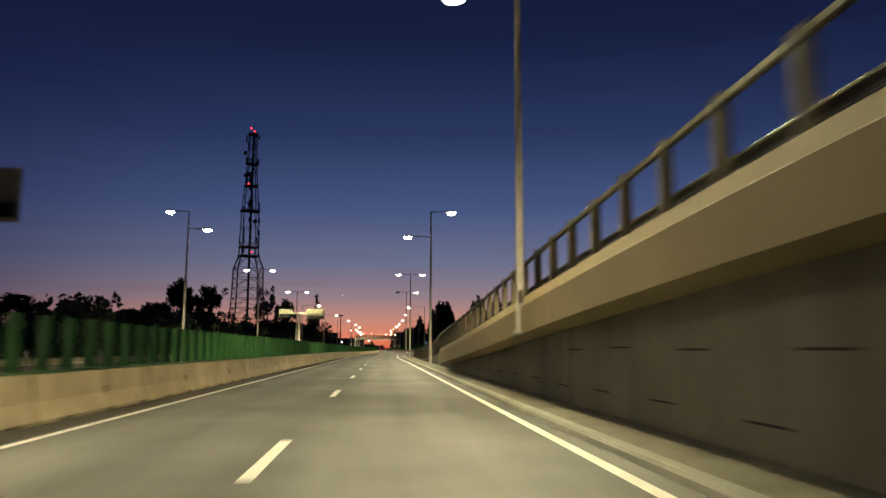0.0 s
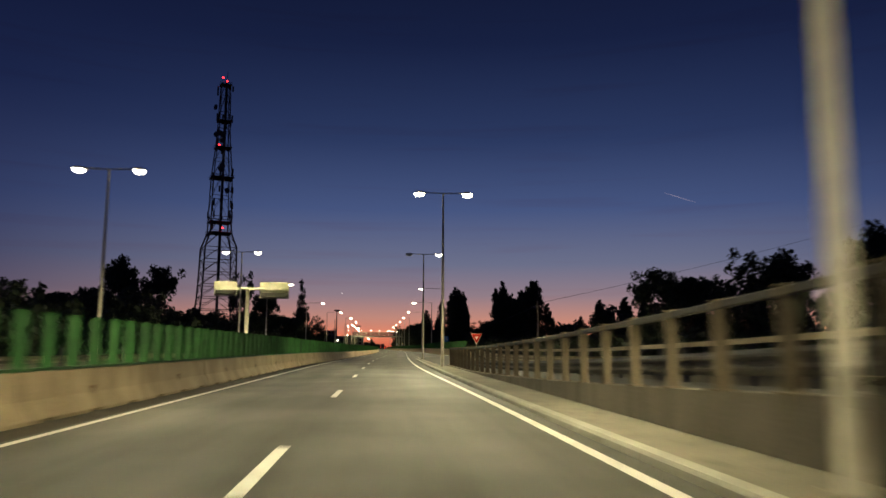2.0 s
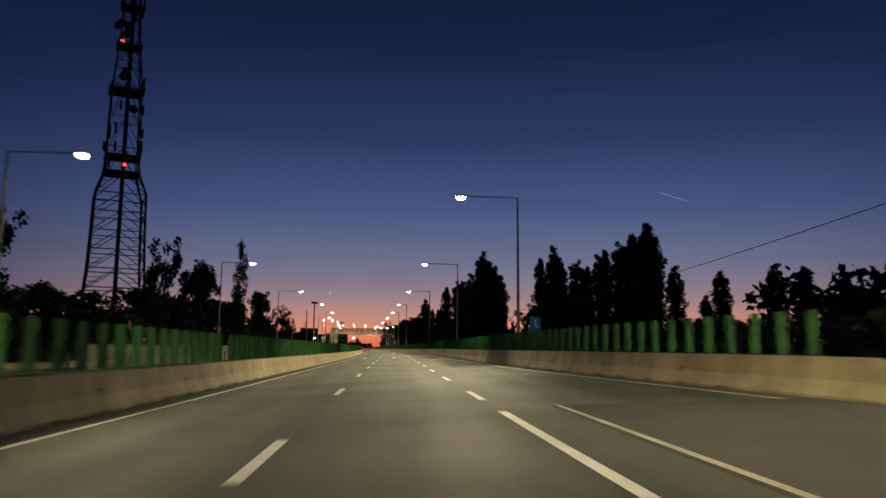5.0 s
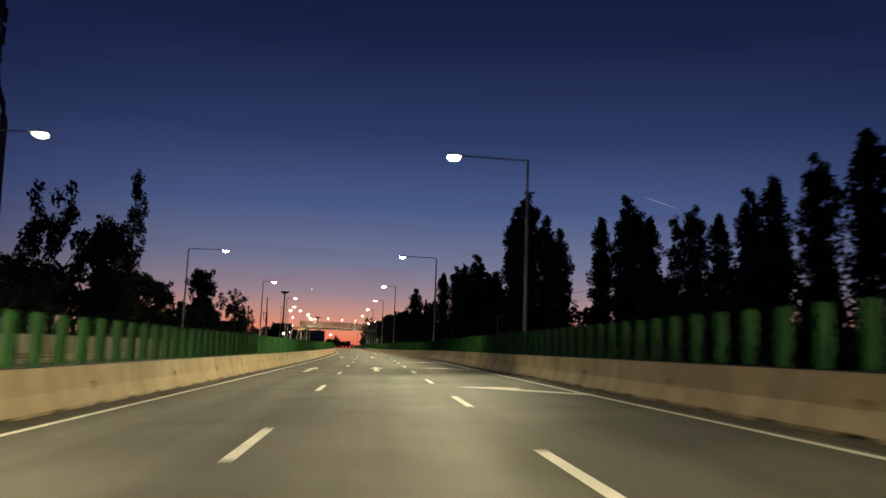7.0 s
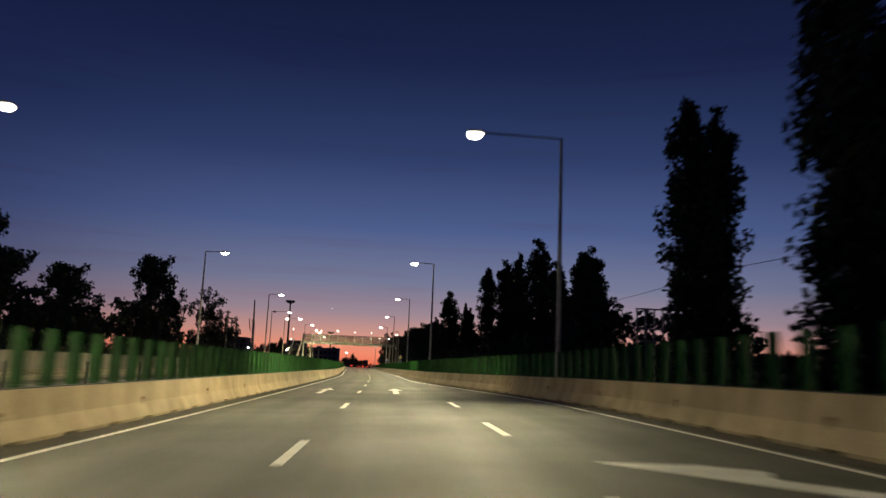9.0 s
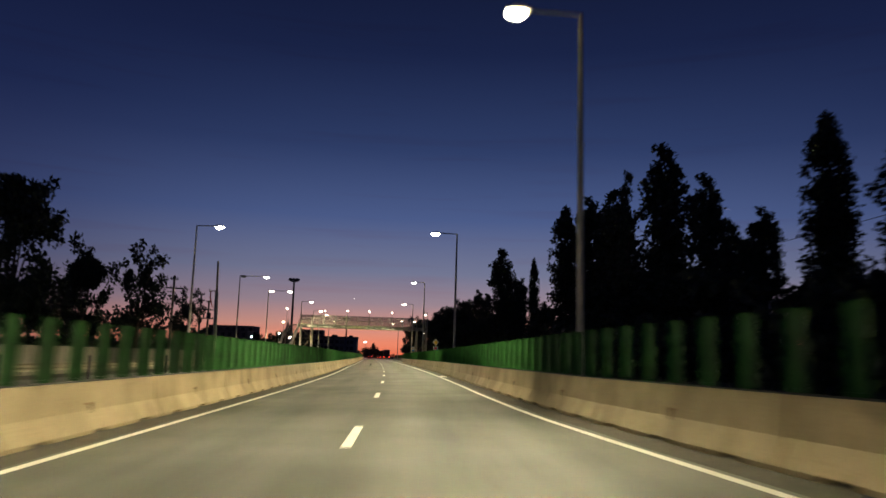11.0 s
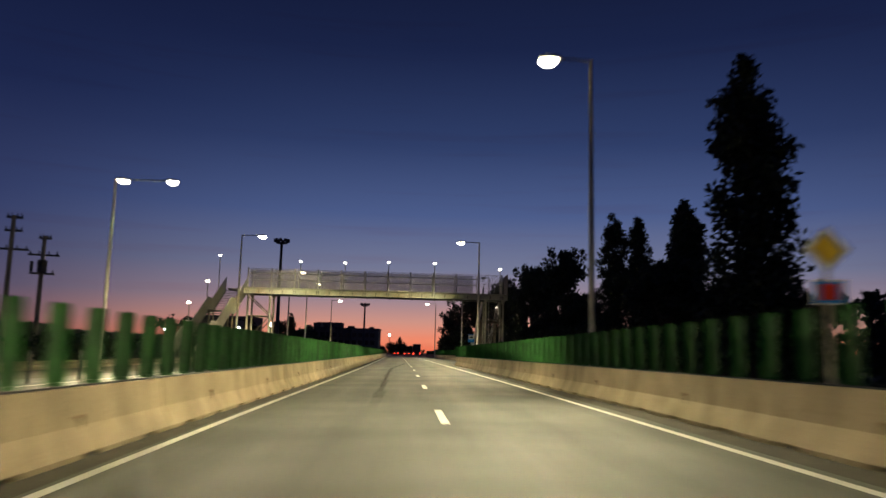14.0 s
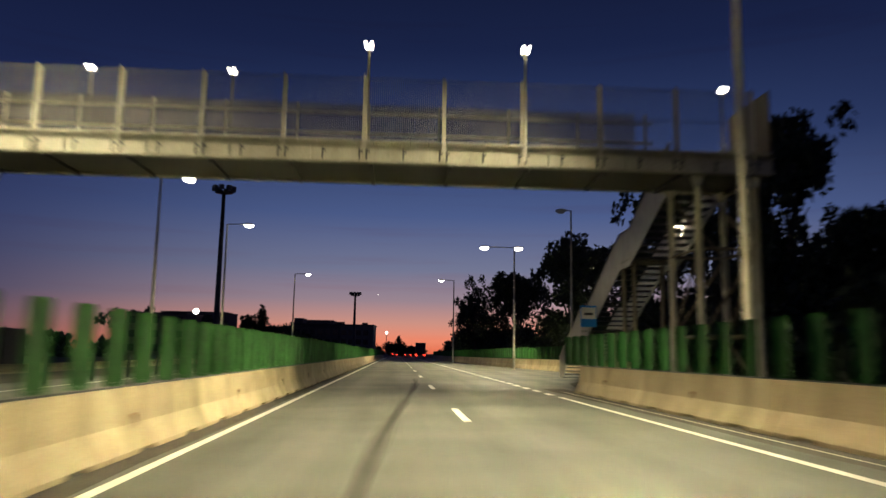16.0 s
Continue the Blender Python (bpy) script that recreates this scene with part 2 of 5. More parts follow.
SIGN_YELLOW = material("sign_yellow", (0.80, 0.50, 0.02), (0.90, 0.60, 0.03), 0.4, bump=0)
LAMP_GLOW = glow("lamp_lens", (1.0, 0.86, 0.58), 30.0)
SMALL_GLOW = glow("small_lamp_lens", (1.0, 0.88, 0.66), 22.0)
LAMP_DIM = glow("dim_lamp_lens", (0.5, 0.5, 0.48), 0.02)
RED_GLOW = glow("red_beacon", (1.0, 0.03, 0.04), 4.0)
TAIL_GLOW = glow("tail_light", (1.0, 0.04, 0.02), 7.0)
COLD_GLOW = glow("cold_flood", (0.75, 0.95, 1.0), 30.0)


# ---- building blocks ----
class Shape:
    """A mesh in the making: corners and faces, with flags for smooth faces."""

    def __init__(self):
        self.v, self.f, self.smooth = [], [], []

    def face(self, *points):
        k = len(self.v)
        self.v += [tuple(p) for p in points]
        self.f.append(tuple(range(k, k + len(points))))
        self.smooth.append(False)
        return self

    def box(self, c, size, turn=None):
        k, (x, y, z) = len(self.v), (s / 2 for s in size)
        for sx, sy, sz in ((-1, -1, -1), (1, -1, -1), (1, 1, -1), (-1, 1, -1), (-1, -1, 1), (1, -1, 1), (1, 1, 1), (-1, 1, 1)):
            p = Vector((sx * x, sy * y, sz * z))
            self.v.append(tuple(Vector(c) + (turn @ p if turn else p)))
        for q in ((0, 3, 2, 1), (4, 5, 6, 7), (0, 1, 5, 4), (1, 2, 6, 5), (2, 3, 7, 6), (3, 0, 4, 7)):
            self.f.append(tuple(k + i for i in q))
            self.smooth.append(False)
        return self

    def tube(self, points, radii, sides=10, caps=True):
        """A round bar along points; radii: one number or one for each point."""
        pts = [Vector(p) for p in points]
        radii = [radii] * len(pts) if isinstance(radii, (int, float)) else radii
        k = len(self.v)
        for i, p in enumerate(pts):
            d = (pts[min(i + 1, len(pts) - 1)] - pts[max(i - 1, 0)]).normalized()
            a = d.cross(Vector((0, 0, 1)) if abs(d.z) < 0.9 else Vector((0, 1, 0))).normalized()
            b = d.cross(a)
            for s in range(sides):
                w = 2 * math.pi * s / sides
                self.v.append(tuple(p + radii[i] * (math.cos(w) * a + math.sin(w) * b)))
        for i in range(len(pts) - 1):
            for s in range(sides):
                s2 = (s + 1) % sides
                self.f.append((k + i * sides + s, k + i * sides + s2, k + (i + 1) * sides + s2, k + (i + 1) * sides + s))
                self.smooth.append(True)
        if caps:
            self.f.append(tuple(k + s for s in range(sides)))
            self.f.append(tuple(k + (len(pts) - 1) * sides + s for s in reversed(range(sides))))
            self.smooth += [False, False]
        return self

    def sweep(self, section, stations, closed=True, smooth=False):
        """A section (x across, z up) carried along stations (x, y, z, heading)."""
        k, m = len(self.v), len(section)
        for x, y, z, h in stations:
            c, s = math.cos(h), math.sin(h)
            for sx, sz in section:
                self.v.append((x + sx * c, y + sx * s, z + sz))
        for i in range(len(stations) - 1):
            for j in range(m if closed else m - 1):
                j2 = (j + 1) % m
                self.f.append((k + i * m + j, k + i * m + j2, k + (i + 1) * m + j2, k + (i + 1) * m + j))
                self.smooth.append(smooth)
        if closed:
            self.f.append(tuple(k + j for j in reversed(range(m))))
            self.f.append(tuple(k + (len(stations) - 1) * m + j for j in range(m)))
            self.smooth += [False, False]
        return self

    def mesh(self, name, mat):
        me = bpy.data.meshes.new(name)
        me.from_pydata(self.v, [], self.f)
        me.polygons.foreach_set("use_smooth", self.smooth)
        me.materials.append(mat)
        me.update()
        return me


def part(name, shape, mat, parent=None, label=""):
    ob = new(name, shape if isinstance(shape, bpy.types.Mesh) else shape.mesh(name, mat))
    if parent is not None:
        ob.parent = parent
    if label:
        tagged(ob, label)
    return ob


def structure(name, shape, mat, label=""):
    return tagged(part(name, shape, mat), label or name.replace("_", " "), kind="structure")


def thing(name, label, category, group="", at=None):
    ob = tagged(new(name), label, category, group)
    ob.empty_display_size = 0.3
    if at is not None:
        ob.matrix_basis = at
    return ob


# ---- the road's line ----
def curve(points):
    ys, xs = np.array([p[0] for p in points], float), np.array([p[1] for p in points], float)
    h, s = np.diff(ys), np.diff(xs) / np.diff(ys)
    d = np.r_[s[0], [2 * p * q / (p + q) if p * q > 0 else 0.0 for p, q in zip(s, s[1:])], s[-1]]

    def at(y):
        i = int(np.clip(np.searchsorted(ys, y) - 1, 0, len(ys) - 2))
        h = ys[i + 1] - ys[i]
        if y <= ys[0]:
            return float(xs[0] + d[0] * (y - ys[0]))
        if y >= ys[-1]:
            return float(xs[-1] + d[-1] * (y - ys[-1]))
        u = (y - ys[i]) / h
        return float((2 * u**3 - 3 * u**2 + 1) * xs[i] + (u**3 - 2 * u**2 + u) * h * d[i] + (-2 * u**3 + 3 * u**2) * xs[i + 1] + (u**3 - u**2) * h * d[i + 1])

    return at


# the lane line's place across, and the road's crossfall, along the way
dash = curve(((-60, -1.42), (60, -1.42), (95, -1.35), (118, -1.05), (142, -0.45), (166, 0.24), (190, 0.95), (214, 1.56), (238, 2.14), (262, 2.53),
              (286, 2.72), (310, 2.54), (334, 2.09), (358, 1.53), (382, 0.90), (406, 0.13), (430, -0.65), (500, -3.0), (900, -16.6)))
fall = curve(((-60, 0), (90, 0), (150, 0.034), (215, 0.038), (275, 0.025), (345, 0.022), (380, 0.018), (430, 0.01), (520, 0), (900, 0)))
left_edge = curve(((-60, -3.33), (300, -3.38), (325, -3.6), (350, -3.87), (900, -3.9)))
left_base = curve(((-60, -4.07), (160, -4.10), (195, -4.08), (222, -4.04), (255, -4.04), (300, -4.06), (322, -4.12), (350, -4.36), (900, -4.4)))
right_edge = curve(((-60, 3.6), (60, 3.58), (93, 3.32), (130, 3.3), (240, 3.3), (300, 3.33), (350, 3.36), (390, 3.24), (410, 3.28), (900, 3.5)))
right_base = curve(((125, 10.4), (131, 10.0), (145, 8.6), (160, 7.7), (175, 7.35), (200, 7.2), (224, 7.3), (236, 7.35), (255, 6.0), (268, 4.75), (278, 4.14), (288, 4.02), (302, 4.04), (330, 4.04), (350, 4.2), (404, 4.25), (900, 4.3)))
wall_top = curve(((-60, 3.45), (-20, 3.25), (4, 2.98), (8, 2.85), (16.5, 2.47), (29, 1.84), (42, 1.28), (48, 1.08), (57, 0.70), (71, 0.32), (83, 0.15), (95, 0.10), (140, 0.08)))


def ground(x, y):
    return fall(y) * min(14.0, max(-9.0, x - dash(y)))


def on_road(off, y, up=0.0):
    x = dash(y) + off
    return (x, y, ground(x, y) + up)


def heading(y):
    """The turn that lays an object's x axis across the road."""
    return math.atan2(-(dash(y + 1) - dash(y - 1)), 2.0)


def steps(a, b, step):
    n = max(1, round((b - a) / step))
    return [a + (b - a) * k / n for k in range(n + 1)]


def strip(shape, ys, left, right, up):
    """A band between two offsets from the lane line (numbers or curves)."""
    prev = None
    for y in ys:
        a, b = (left(y) if callable(left) else left), (right(y) if callable(right) else right)
        row = (on_road(a, y, up), on_road(b, y, up))
        if prev:
            shape.face(prev[0], prev[1], row[1], row[0])
        prev = row
    return shape


# ---- ground and carriageways ----
def build_ground():
    xs = [-3000, -800, -250, -120, -60, -35, -22, -16, -12, -9, -6, -3, 0, 3, 6, 9, 12, 16, 22, 35, 60, 120, 250, 800, 3000]
    ys = [-1500, -300, -100] + steps(-60, 540, 10) + [600, 700, 900, 1300, 2000, 3500]
    sh = Shape()
    grid = [[(x, y, ground(x, y) - 0.07 + (0.0 if -14 < x < 12 else 0.05 * noise.noise((x * 0.13, y * 0.11, 0)))) for x in xs] for y in ys]
    for a, b in zip(grid, grid[1:]):
        for i in range(len(xs) - 1):
            sh.face(a[i], a[i + 1], b[i + 1], b[i])
    structure("ground", sh, EARTH, "dark dry grass verge and ground beside the dual carriageway")


build_ground()
road = Shape()
road_right = curve(((-60, 4.55), (85, 4.6), (95, 5.6), (110, 9.6), (131, 10.7), (145, 9.2), (160, 8.3), (175, 7.9), (200, 7.9), (224, 8.2), (236, 8.1), (255, 6.8), (275, 5.4), (288, 4.9), (400, 4.9), (407, 5.6), (418, 10.8), (431, 10.5), (443, 9.7), (455, 9.1), (470, 8.6), (500, 8.3), (600, 8.2), (900, 8.2)))
edges = [-15.2, -13.5, -11.5, -9.0, -7.0, -5.0, -3.2, -1.5, 0.0, 1.5, 3.2]
prev = None
for y in steps(-60, 900, 2):
    r = road_right(y)
    row = [on_road(o, y) for o in edges + [3.2 + (r - 3.2) * k / 4 for k in (1, 2, 3, 4)]]
    if prev:
        for i in range(len(row) - 1):
            road.face(prev[i], prev[i + 1], row[i + 1], row[i])
    prev = row
road_ob = structure("road", road, ASPHALT, "grey worn asphalt dual carriageway")
road_ob.data.attributes.new("across", "FLOAT", "POINT").data.foreach_set("value", [x - dash(y) for x, y, z in road.v])


def lines():
    sh = Shape()
    strip(sh, steps(-60, 900, 4), lambda y: left_edge(y) - 0.07, lambda y: left_edge(y) + 0.07, 0.006)
    strip(sh, steps(-60, 133, 3), lambda y: right_edge(y) - 0.08, lambda y: right_edge(y) + 0.08, 0.006)
    side = lambda y: right_base(y) - 0.72 if y < 290 else right_edge(y)
    strip(sh, steps(134, 398, 3), lambda y: side(y) - 0.07, lambda y: side(y) + 0.07, 0.006)
    y = 399.0
    while y < 470:
        strip(sh, [y, y + 0.5, y + 1.0], lambda v: right_edge(v) - 0.1, lambda v: right_edge(v) + 0.1, 0.006)
        y += 2.0
    strip(sh, steps(472, 900, 5), lambda y: right_edge(y) - 0.07, lambda y: right_edge(y) + 0.07, 0.006)
    strip(sh, steps(-60, 900, 5), -5.75, -5.62, 0.006)
    strip(sh, steps(-60, 900, 5), -12.9, -12.77, 0.006)
    structure("edge_line", sh, PAINT, "white painted edge lines along the carriageway")


lines()


def shoulders():
    """Gritty strips between the edge lines and the barriers."""
    sh = Shape()
    strip(sh, steps(-60, 560, 2), lambda y: left_base(y) - 0.2, lambda y: left_edge(y) - 0.16 - 0.07 * noise.noise((y * 0.6, 0, 0)), 0.003)
    strip(sh, steps(150, 403, 2), lambda y: right_base(y) - 0.52 + 0.10 * noise.noise((y * 0.5, 3, 0)), lambda y: right_base(y) + 0.2, 0.003)
    structure("shoulder", sh, GRIT, "gritty dirt strips at the foot of the barriers")


shoulders()


def dash_mark(y, off, length=3.0):
    sh = Shape()
    strip(sh, [y - length, y - length / 2, y], off - 0.075, off + 0.075, 0.007)
    return tagged(part("lane_dash", sh, PAINT), "white painted lane dash on the asphalt", kind="structure")


for k in range(-1, 60):
    dash_mark(9.75 + 12 * k, 0.0)
for k in range(11, 23):
    dash_mark(138.75 + 9.06 * (k - 11), 3.3)
for k in range(12):
    dash_mark(15.0 + 36 * k, -9.3)


def straight_arrow(y, off):
    sh = Shape()
    q = lambda dx, dy: on_road(off + dx, y + dy, 0.008)
    sh.face(q(-0.14, 0), q(0.14, 0), q(0.11, 4.4), q(-0.11, 4.4))
    sh.face(q(-0.37, 4.3), q(0.37, 4.3), q(0.01, 7.55), q(-0.01, 7.55))
    return structure("straight_arrow", sh, PAINT, "white straight-ahead arrow painted on the asphalt")


def merge_arrow(y, off=3.8):
    sh = Shape()
    q = lambda dx, dy: on_road(off + dx, y + dy, 0.008)
    sh.face(q(0.0, 4.3), q(1.35, 2.1), q(1.55, 2.9))
    sh.face(q(0.0, 4.3), q(1.55, 2.9), q(1.75, 3.3), q(1.2, 3.9))
    sh.face(q(1.2, 2.35), q(2.75, 0.0), q(2.9, 0.5), q(1.45, 2.85))
    return structure("merge_arrow", sh, PAINT, "white merge-left arrow painted on the ending lane")


straight_arrow(202.0, 1.65)
straight_arrow(202.2, -1.70)
straight_arrow(246.3, -1.70)
straight_arrow(246.0, 1.65)
for y in (183.8, 202.8, 218.5):
    merge_arrow(y)


def pale_seam():
    """The thin pale edge of the gutter beside the last barrier units."""
    sh = Shape()
    strip(sh, steps(380, 401, 2), 3.95, 3.995, 0.006)
    structure("gutter_seam", sh, PAINT_WORN, "thin pale seam along the gutter")


pale_seam()


def litter(x, y):
    """A crumpled pale sheet on the shoulder."""
    rng = random.Random(3)
    sh, n = Shape(), 7
    at = lambda i, j: (x + (i / n - 0.5) * 0.62 + spot[i][j][0], y + (j / n - 0.5) * 0.75 + spot[i][j][1], ground(x, y) + 0.008 + spot[i][j][2])
    spot = [[(rng.uniform(-0.03, 0.03), rng.uniform(-0.03, 0.03), rng.uniform(0.01, 0.09) * math.sin(math.pi * i / n) * math.sin(math.pi * j / n) + rng.uniform(0, 0.012)) for j in range(n + 1)] for i in range(n + 1)]
    for i in range(n):
        for j in range(n):
            if (i, j) not in ((0, 0), (6, 6), (0, 6), (6, 5)):
                sh.face(at(i, j), at(i + 1, j), at(i + 1, j + 1), at(i, j + 1))
    tagged(part("plastic_sheet", sh, SIGN_WHITE), "crumpled pale plastic sheet on the gritty shoulder", "litter")


litter(6.08, 305.2)


def rough_patches():
    """A tyre mark: thin films of rubber laid over one another, widest first, so that the band fades to its sides."""
    film_ = material("thin_rubber_film", (0.020, 0.020, 0.019), (0.045, 0.044, 0.041), 0.8, grain=9, blotch=0.6, bump=0.1)
    film_.node_tree.nodes["Principled BSDF"].inputs["Alpha"].default_value = 0.09
    for n, w in enumerate((0.16, 0.115, 0.075, 0.04)):
        sh = Shape()
        ys = steps(347 + 3 * n, 414 - 2 * n, 1.5)
        for a, b in zip(ys, ys[1:]):
            sh.face(*[on_road(BAND(q) + s * w * (1 + 0.25 * math.sin(q * 0.7 + n)), q, 0.003 + 0.0015 * n) for q, s in ((a, -1), (a, 1), (b, 1), (b, -1))])
        structure("tyre_mark", sh, film_, "faint dark tyre mark on the asphalt")


BAND = curve(((345, -1.38), (355, -1.45), (370, -1.58), (383, -1.60), (388, -1.48), (392, -1.28), (398, -0.95), (405, -0.58), (415, -0.3)))
rough_patches()


# ---- concrete safety barriers ----
PROFILE = ((-0.30, 0.0), (-0.30, 0.06), (-0.155, 0.36), (-0.105, 0.81), (0.105, 0.81), (0.155, 0.36), (0.30, 0.06), (0.30, 0.0))
SEGMENT = 6.0


def barrier_mesh(length, name="barrier_segment"):
    """A concrete barrier unit, with three drainage notches under it and chamfered ends."""
    sh = Shape()
    ys, notch = [0.012, 0.04], set()
    for c in (1.0, 3.0, 5.0):
        ys += [c - 0.30, c - 0.24, c + 0.24, c + 0.30]
        notch |= {len(ys) - 3, len(ys) - 2}
    ys += [length - 0.04, length - 0.012]
    rows = []
    for i, y in enumerate(ys):
        thin = 0.012 if i in (0, len(ys) - 1) else 0.0
        rows.append([(x - math.copysign(thin, x), y, (0.075 if i in notch and z == 0 else z) - (thin if z > 0.5 else 0)) for x, z in PROFILE])
    for a, b in zip(rows, rows[1:]):
        for j in range(len(PROFILE)):
            j2 = (j + 1) % len(PROFILE)
            sh.face(a[j], b[j], b[j2], a[j2])
    sh.face(*rows[0])
    sh.face(*reversed(rows[-1]))
    return sh.mesh(name, CONCRETE)


def barrier_end(name="barrier_end_segment"):
    """The sloped first unit of a barrier."""
    sh = Shape()
    rows = []
    for y, s in ((0.0, 0.28), (0.9, 0.62), (2.2, 1.0), (SEGMENT - 0.012, 1.0)):
        rows.append([(x * (0.85 + 0.15 * s), y, z * s) for x, z in PROFILE])
    for a, b in zip(rows, rows[1:]):
        for j in range(len(PROFILE)):
            j2 = (j + 1) % len(PROFILE)
            sh.face(a[j], b[j], b[j2], a[j2])
    sh.face(*rows[0])
    sh.face(*reversed(rows[-1]))
    return sh.mesh(name, CONCRETE)


RUST = material("rusty_anchor", (0.10, 0.045, 0.02), (0.24, 0.12, 0.06), 0.9, grain=30, blotch=4, bump=0.3)
BARRIER = barrier_mesh(SEGMENT)
SLOT = Shape().box((0, 0, 0), (0.02, 0.16, 0.032)).box((0.001, 0.05, -0.025), (0.016, 0.05, 0.03)).mesh("lifting_slot", RUST)
BARRIER_END = barrier_end()


def blade_mesh():
    """One upright glare blade: a shallow curved plate on a foot, its top edge rounded."""
    sh, w, n = Shape(), 0.245, 6
    rows = []
    for z, k in ((0.0, 0.82), (0.04, 1.0), (0.85, 1.0), (0.90, 0.93), (0.93, 0.75)):
        rows.append([(w * k * (i / n - 0.5), 0.05 * math.cos(math.pi * (i / n - 0.5)) + 0.012 * math.sin(z * 3.5), z) for i in range(n + 1)])
    for side, dy in ((1, 0.0), (-1, 0.014)):
        for a, b in zip(rows, rows[1:]):
            for i in range(n):
                q = [a[i], a[i + 1], b[i + 1], b[i]]
                sh.face(*[(x, y + dy, z) for x, y, z in (q if side > 0 else reversed(q))])
                sh.smooth[-1] = True
    sh.box((0, 0.03, 0.02), (0.14, 0.12, 0.04))
    return sh.mesh("glare_blade", GREEN)


BLADE = blade_mesh()


DRIP = material("rust_drip", (0.05, 0.032, 0.018), (0.11, 0.075, 0.045), 0.9, grain=14, blotch=3, bump=0)
DRIP.node_tree.nodes["Principled BSDF"].inputs["Alpha"].default_value = 0.3


def barrier_run(name, label, off, y0, y1, blades_from, blades_to, side, ended=False, tall=1.0):
    """A line of barrier units along the road with a row of glare blades on top; side: -1 left, 1 right."""
    owner = tagged(new(name), label, "barrier", kind="structure")
    far = Shape()
    y, first = y0, True
    while y < y1:
        mid = y + SEGMENT / 2
        x, yy, z = on_road(off(y), y)
        x2, y2, z2 = on_road(off(y + SEGMENT), y + SEGMENT)
        turn = math.degrees(math.atan2(-(x2 - x), y2 - yy))
        tip = math.degrees(math.atan2(z2 - z, SEGMENT))
        ob = part("barrier_end_segment" if first and ended else "barrier_segment", BARRIER_END if first and ended else BARRIER, CONCRETE, owner)
        ob.matrix_basis = pose(x + 0.30 * side, yy, z, tip, 0, turn + random.uniform(-0.15, 0.15)) @ Matrix.Diagonal((1, 1, tall, 1))
        if 0 < mid < 420 and not (first and ended):
            at = 3.0 + random.uniform(-0.2, 0.2)
            part("lifting_slot", SLOT, RUST, ob, "rust-stained lifting slot").matrix_basis = pose(-side * 0.143, at, 0.47, 0, side * 7, 0)
            drip = Shape()
            for k in range(4):
                w, low, dy = random.uniform(0.03, 0.07), random.uniform(0.10, 0.27), random.uniform(-0.12, 0.12)
                drip.face((0.0, dy - w, 0.0), (0.0, dy + w, 0.0), (0.0, dy + w * 0.3, -low), (0.0, dy - w * 0.3, -low))
            stain = part("rust_stain", drip, DRIP, ob, "brown rust stain")
            stain.matrix_basis = pose(-side * 0.1525, at, 0.47, 0, side * 9.5, 0)
            tagged(stain, kind="stuff")
        first, y = False, y + SEGMENT
    foot = Shape()
    ys = steps(blades_from, blades_to, 2.0)
    foot.sweep(((-0.03, 0), (0.03, 0), (0.03, 0.022), (-0.03, 0.022)), [(*[a + b for a, b in zip(on_road(off(y), y, 0.811 * tall), (0.30 * side, 0, 0))], heading(y)) for y in ys])
    part("blade_rail", foot, DARK_STEEL, owner, "low dark steel rail on the barrier")
    y = blades_from + 0.5
    extra, n = Shape(), 0
    while y < blades_to:
        x, yy, z = on_road(off(y), y, 0.84 * tall)
        m = pose(x + 0.30 * side, yy, z, random.uniform(-1.5, 1.5), random.uniform(-1.2, 1.2), math.degrees(heading(y)) + side * 3 + random.uniform(-5, 5))
        if n < 300:
            part("glare_blade", BLADE, GREEN, owner).matrix_basis = m
        else:
            k = len(extra.v)
            extra.v += [tuple(m @ v.co) for v in BLADE.vertices]
            extra.f += [tuple(k + i for i in p.vertices) for p in BLADE.polygons]
            extra.smooth += [p.use_smooth for p in BLADE.polygons]
        n, y = n + 1, y + 1.0
    if extra.v:
        tagged(part("glare_blade_row", extra, GREEN, owner), kind="stuff")
    return owner


# ---- lamps ----
def luminaire(parent, tip, way, lit=True, drop=True):
    """A flat lamp head at the end of an arm that points along way (unit x, y)."""
    turn = math.atan2(-way[0], way[1])
    r = Matrix.Rotation(turn, 3, "Z")
    body = Shape().box((0, 0, 0), (0.30, 0.74, 0.075), r).box((0, -0.1, 0.055), (0.2, 0.4, 0.05), r)
    head = part("lamp_head", body, GALV, parent, "flat grey lamp head")
    head.location = tip
    # a glowing bowl under the head, deepened so its size stands for glare
    bowl, rings = Shape(), []
    for k in range(6):
        a = k / 5 * 1.45
        rings.append([tuple(r @ Vector((0.155 * math.cos(a) ** 0.7 * math.cos(w), 0.04 + 0.33 * math.cos(a) ** 0.7 * math.sin(w), -0.036 - 0.20 * math.sin(a)))) for w in [2 * math.pi * j / 14 for j in range(14)]])
    for p, q in zip(rings, rings[1:]):
        for j in range(14):
            bowl.face(p[j], q[j], q[(j + 1) % 14], p[(j + 1) % 14])
            bowl.smooth[-1] = True
    bowl.face(*rings[-1])
    part("lens", bowl, LAMP_GLOW if lit else LAMP_DIM, head)
    return head


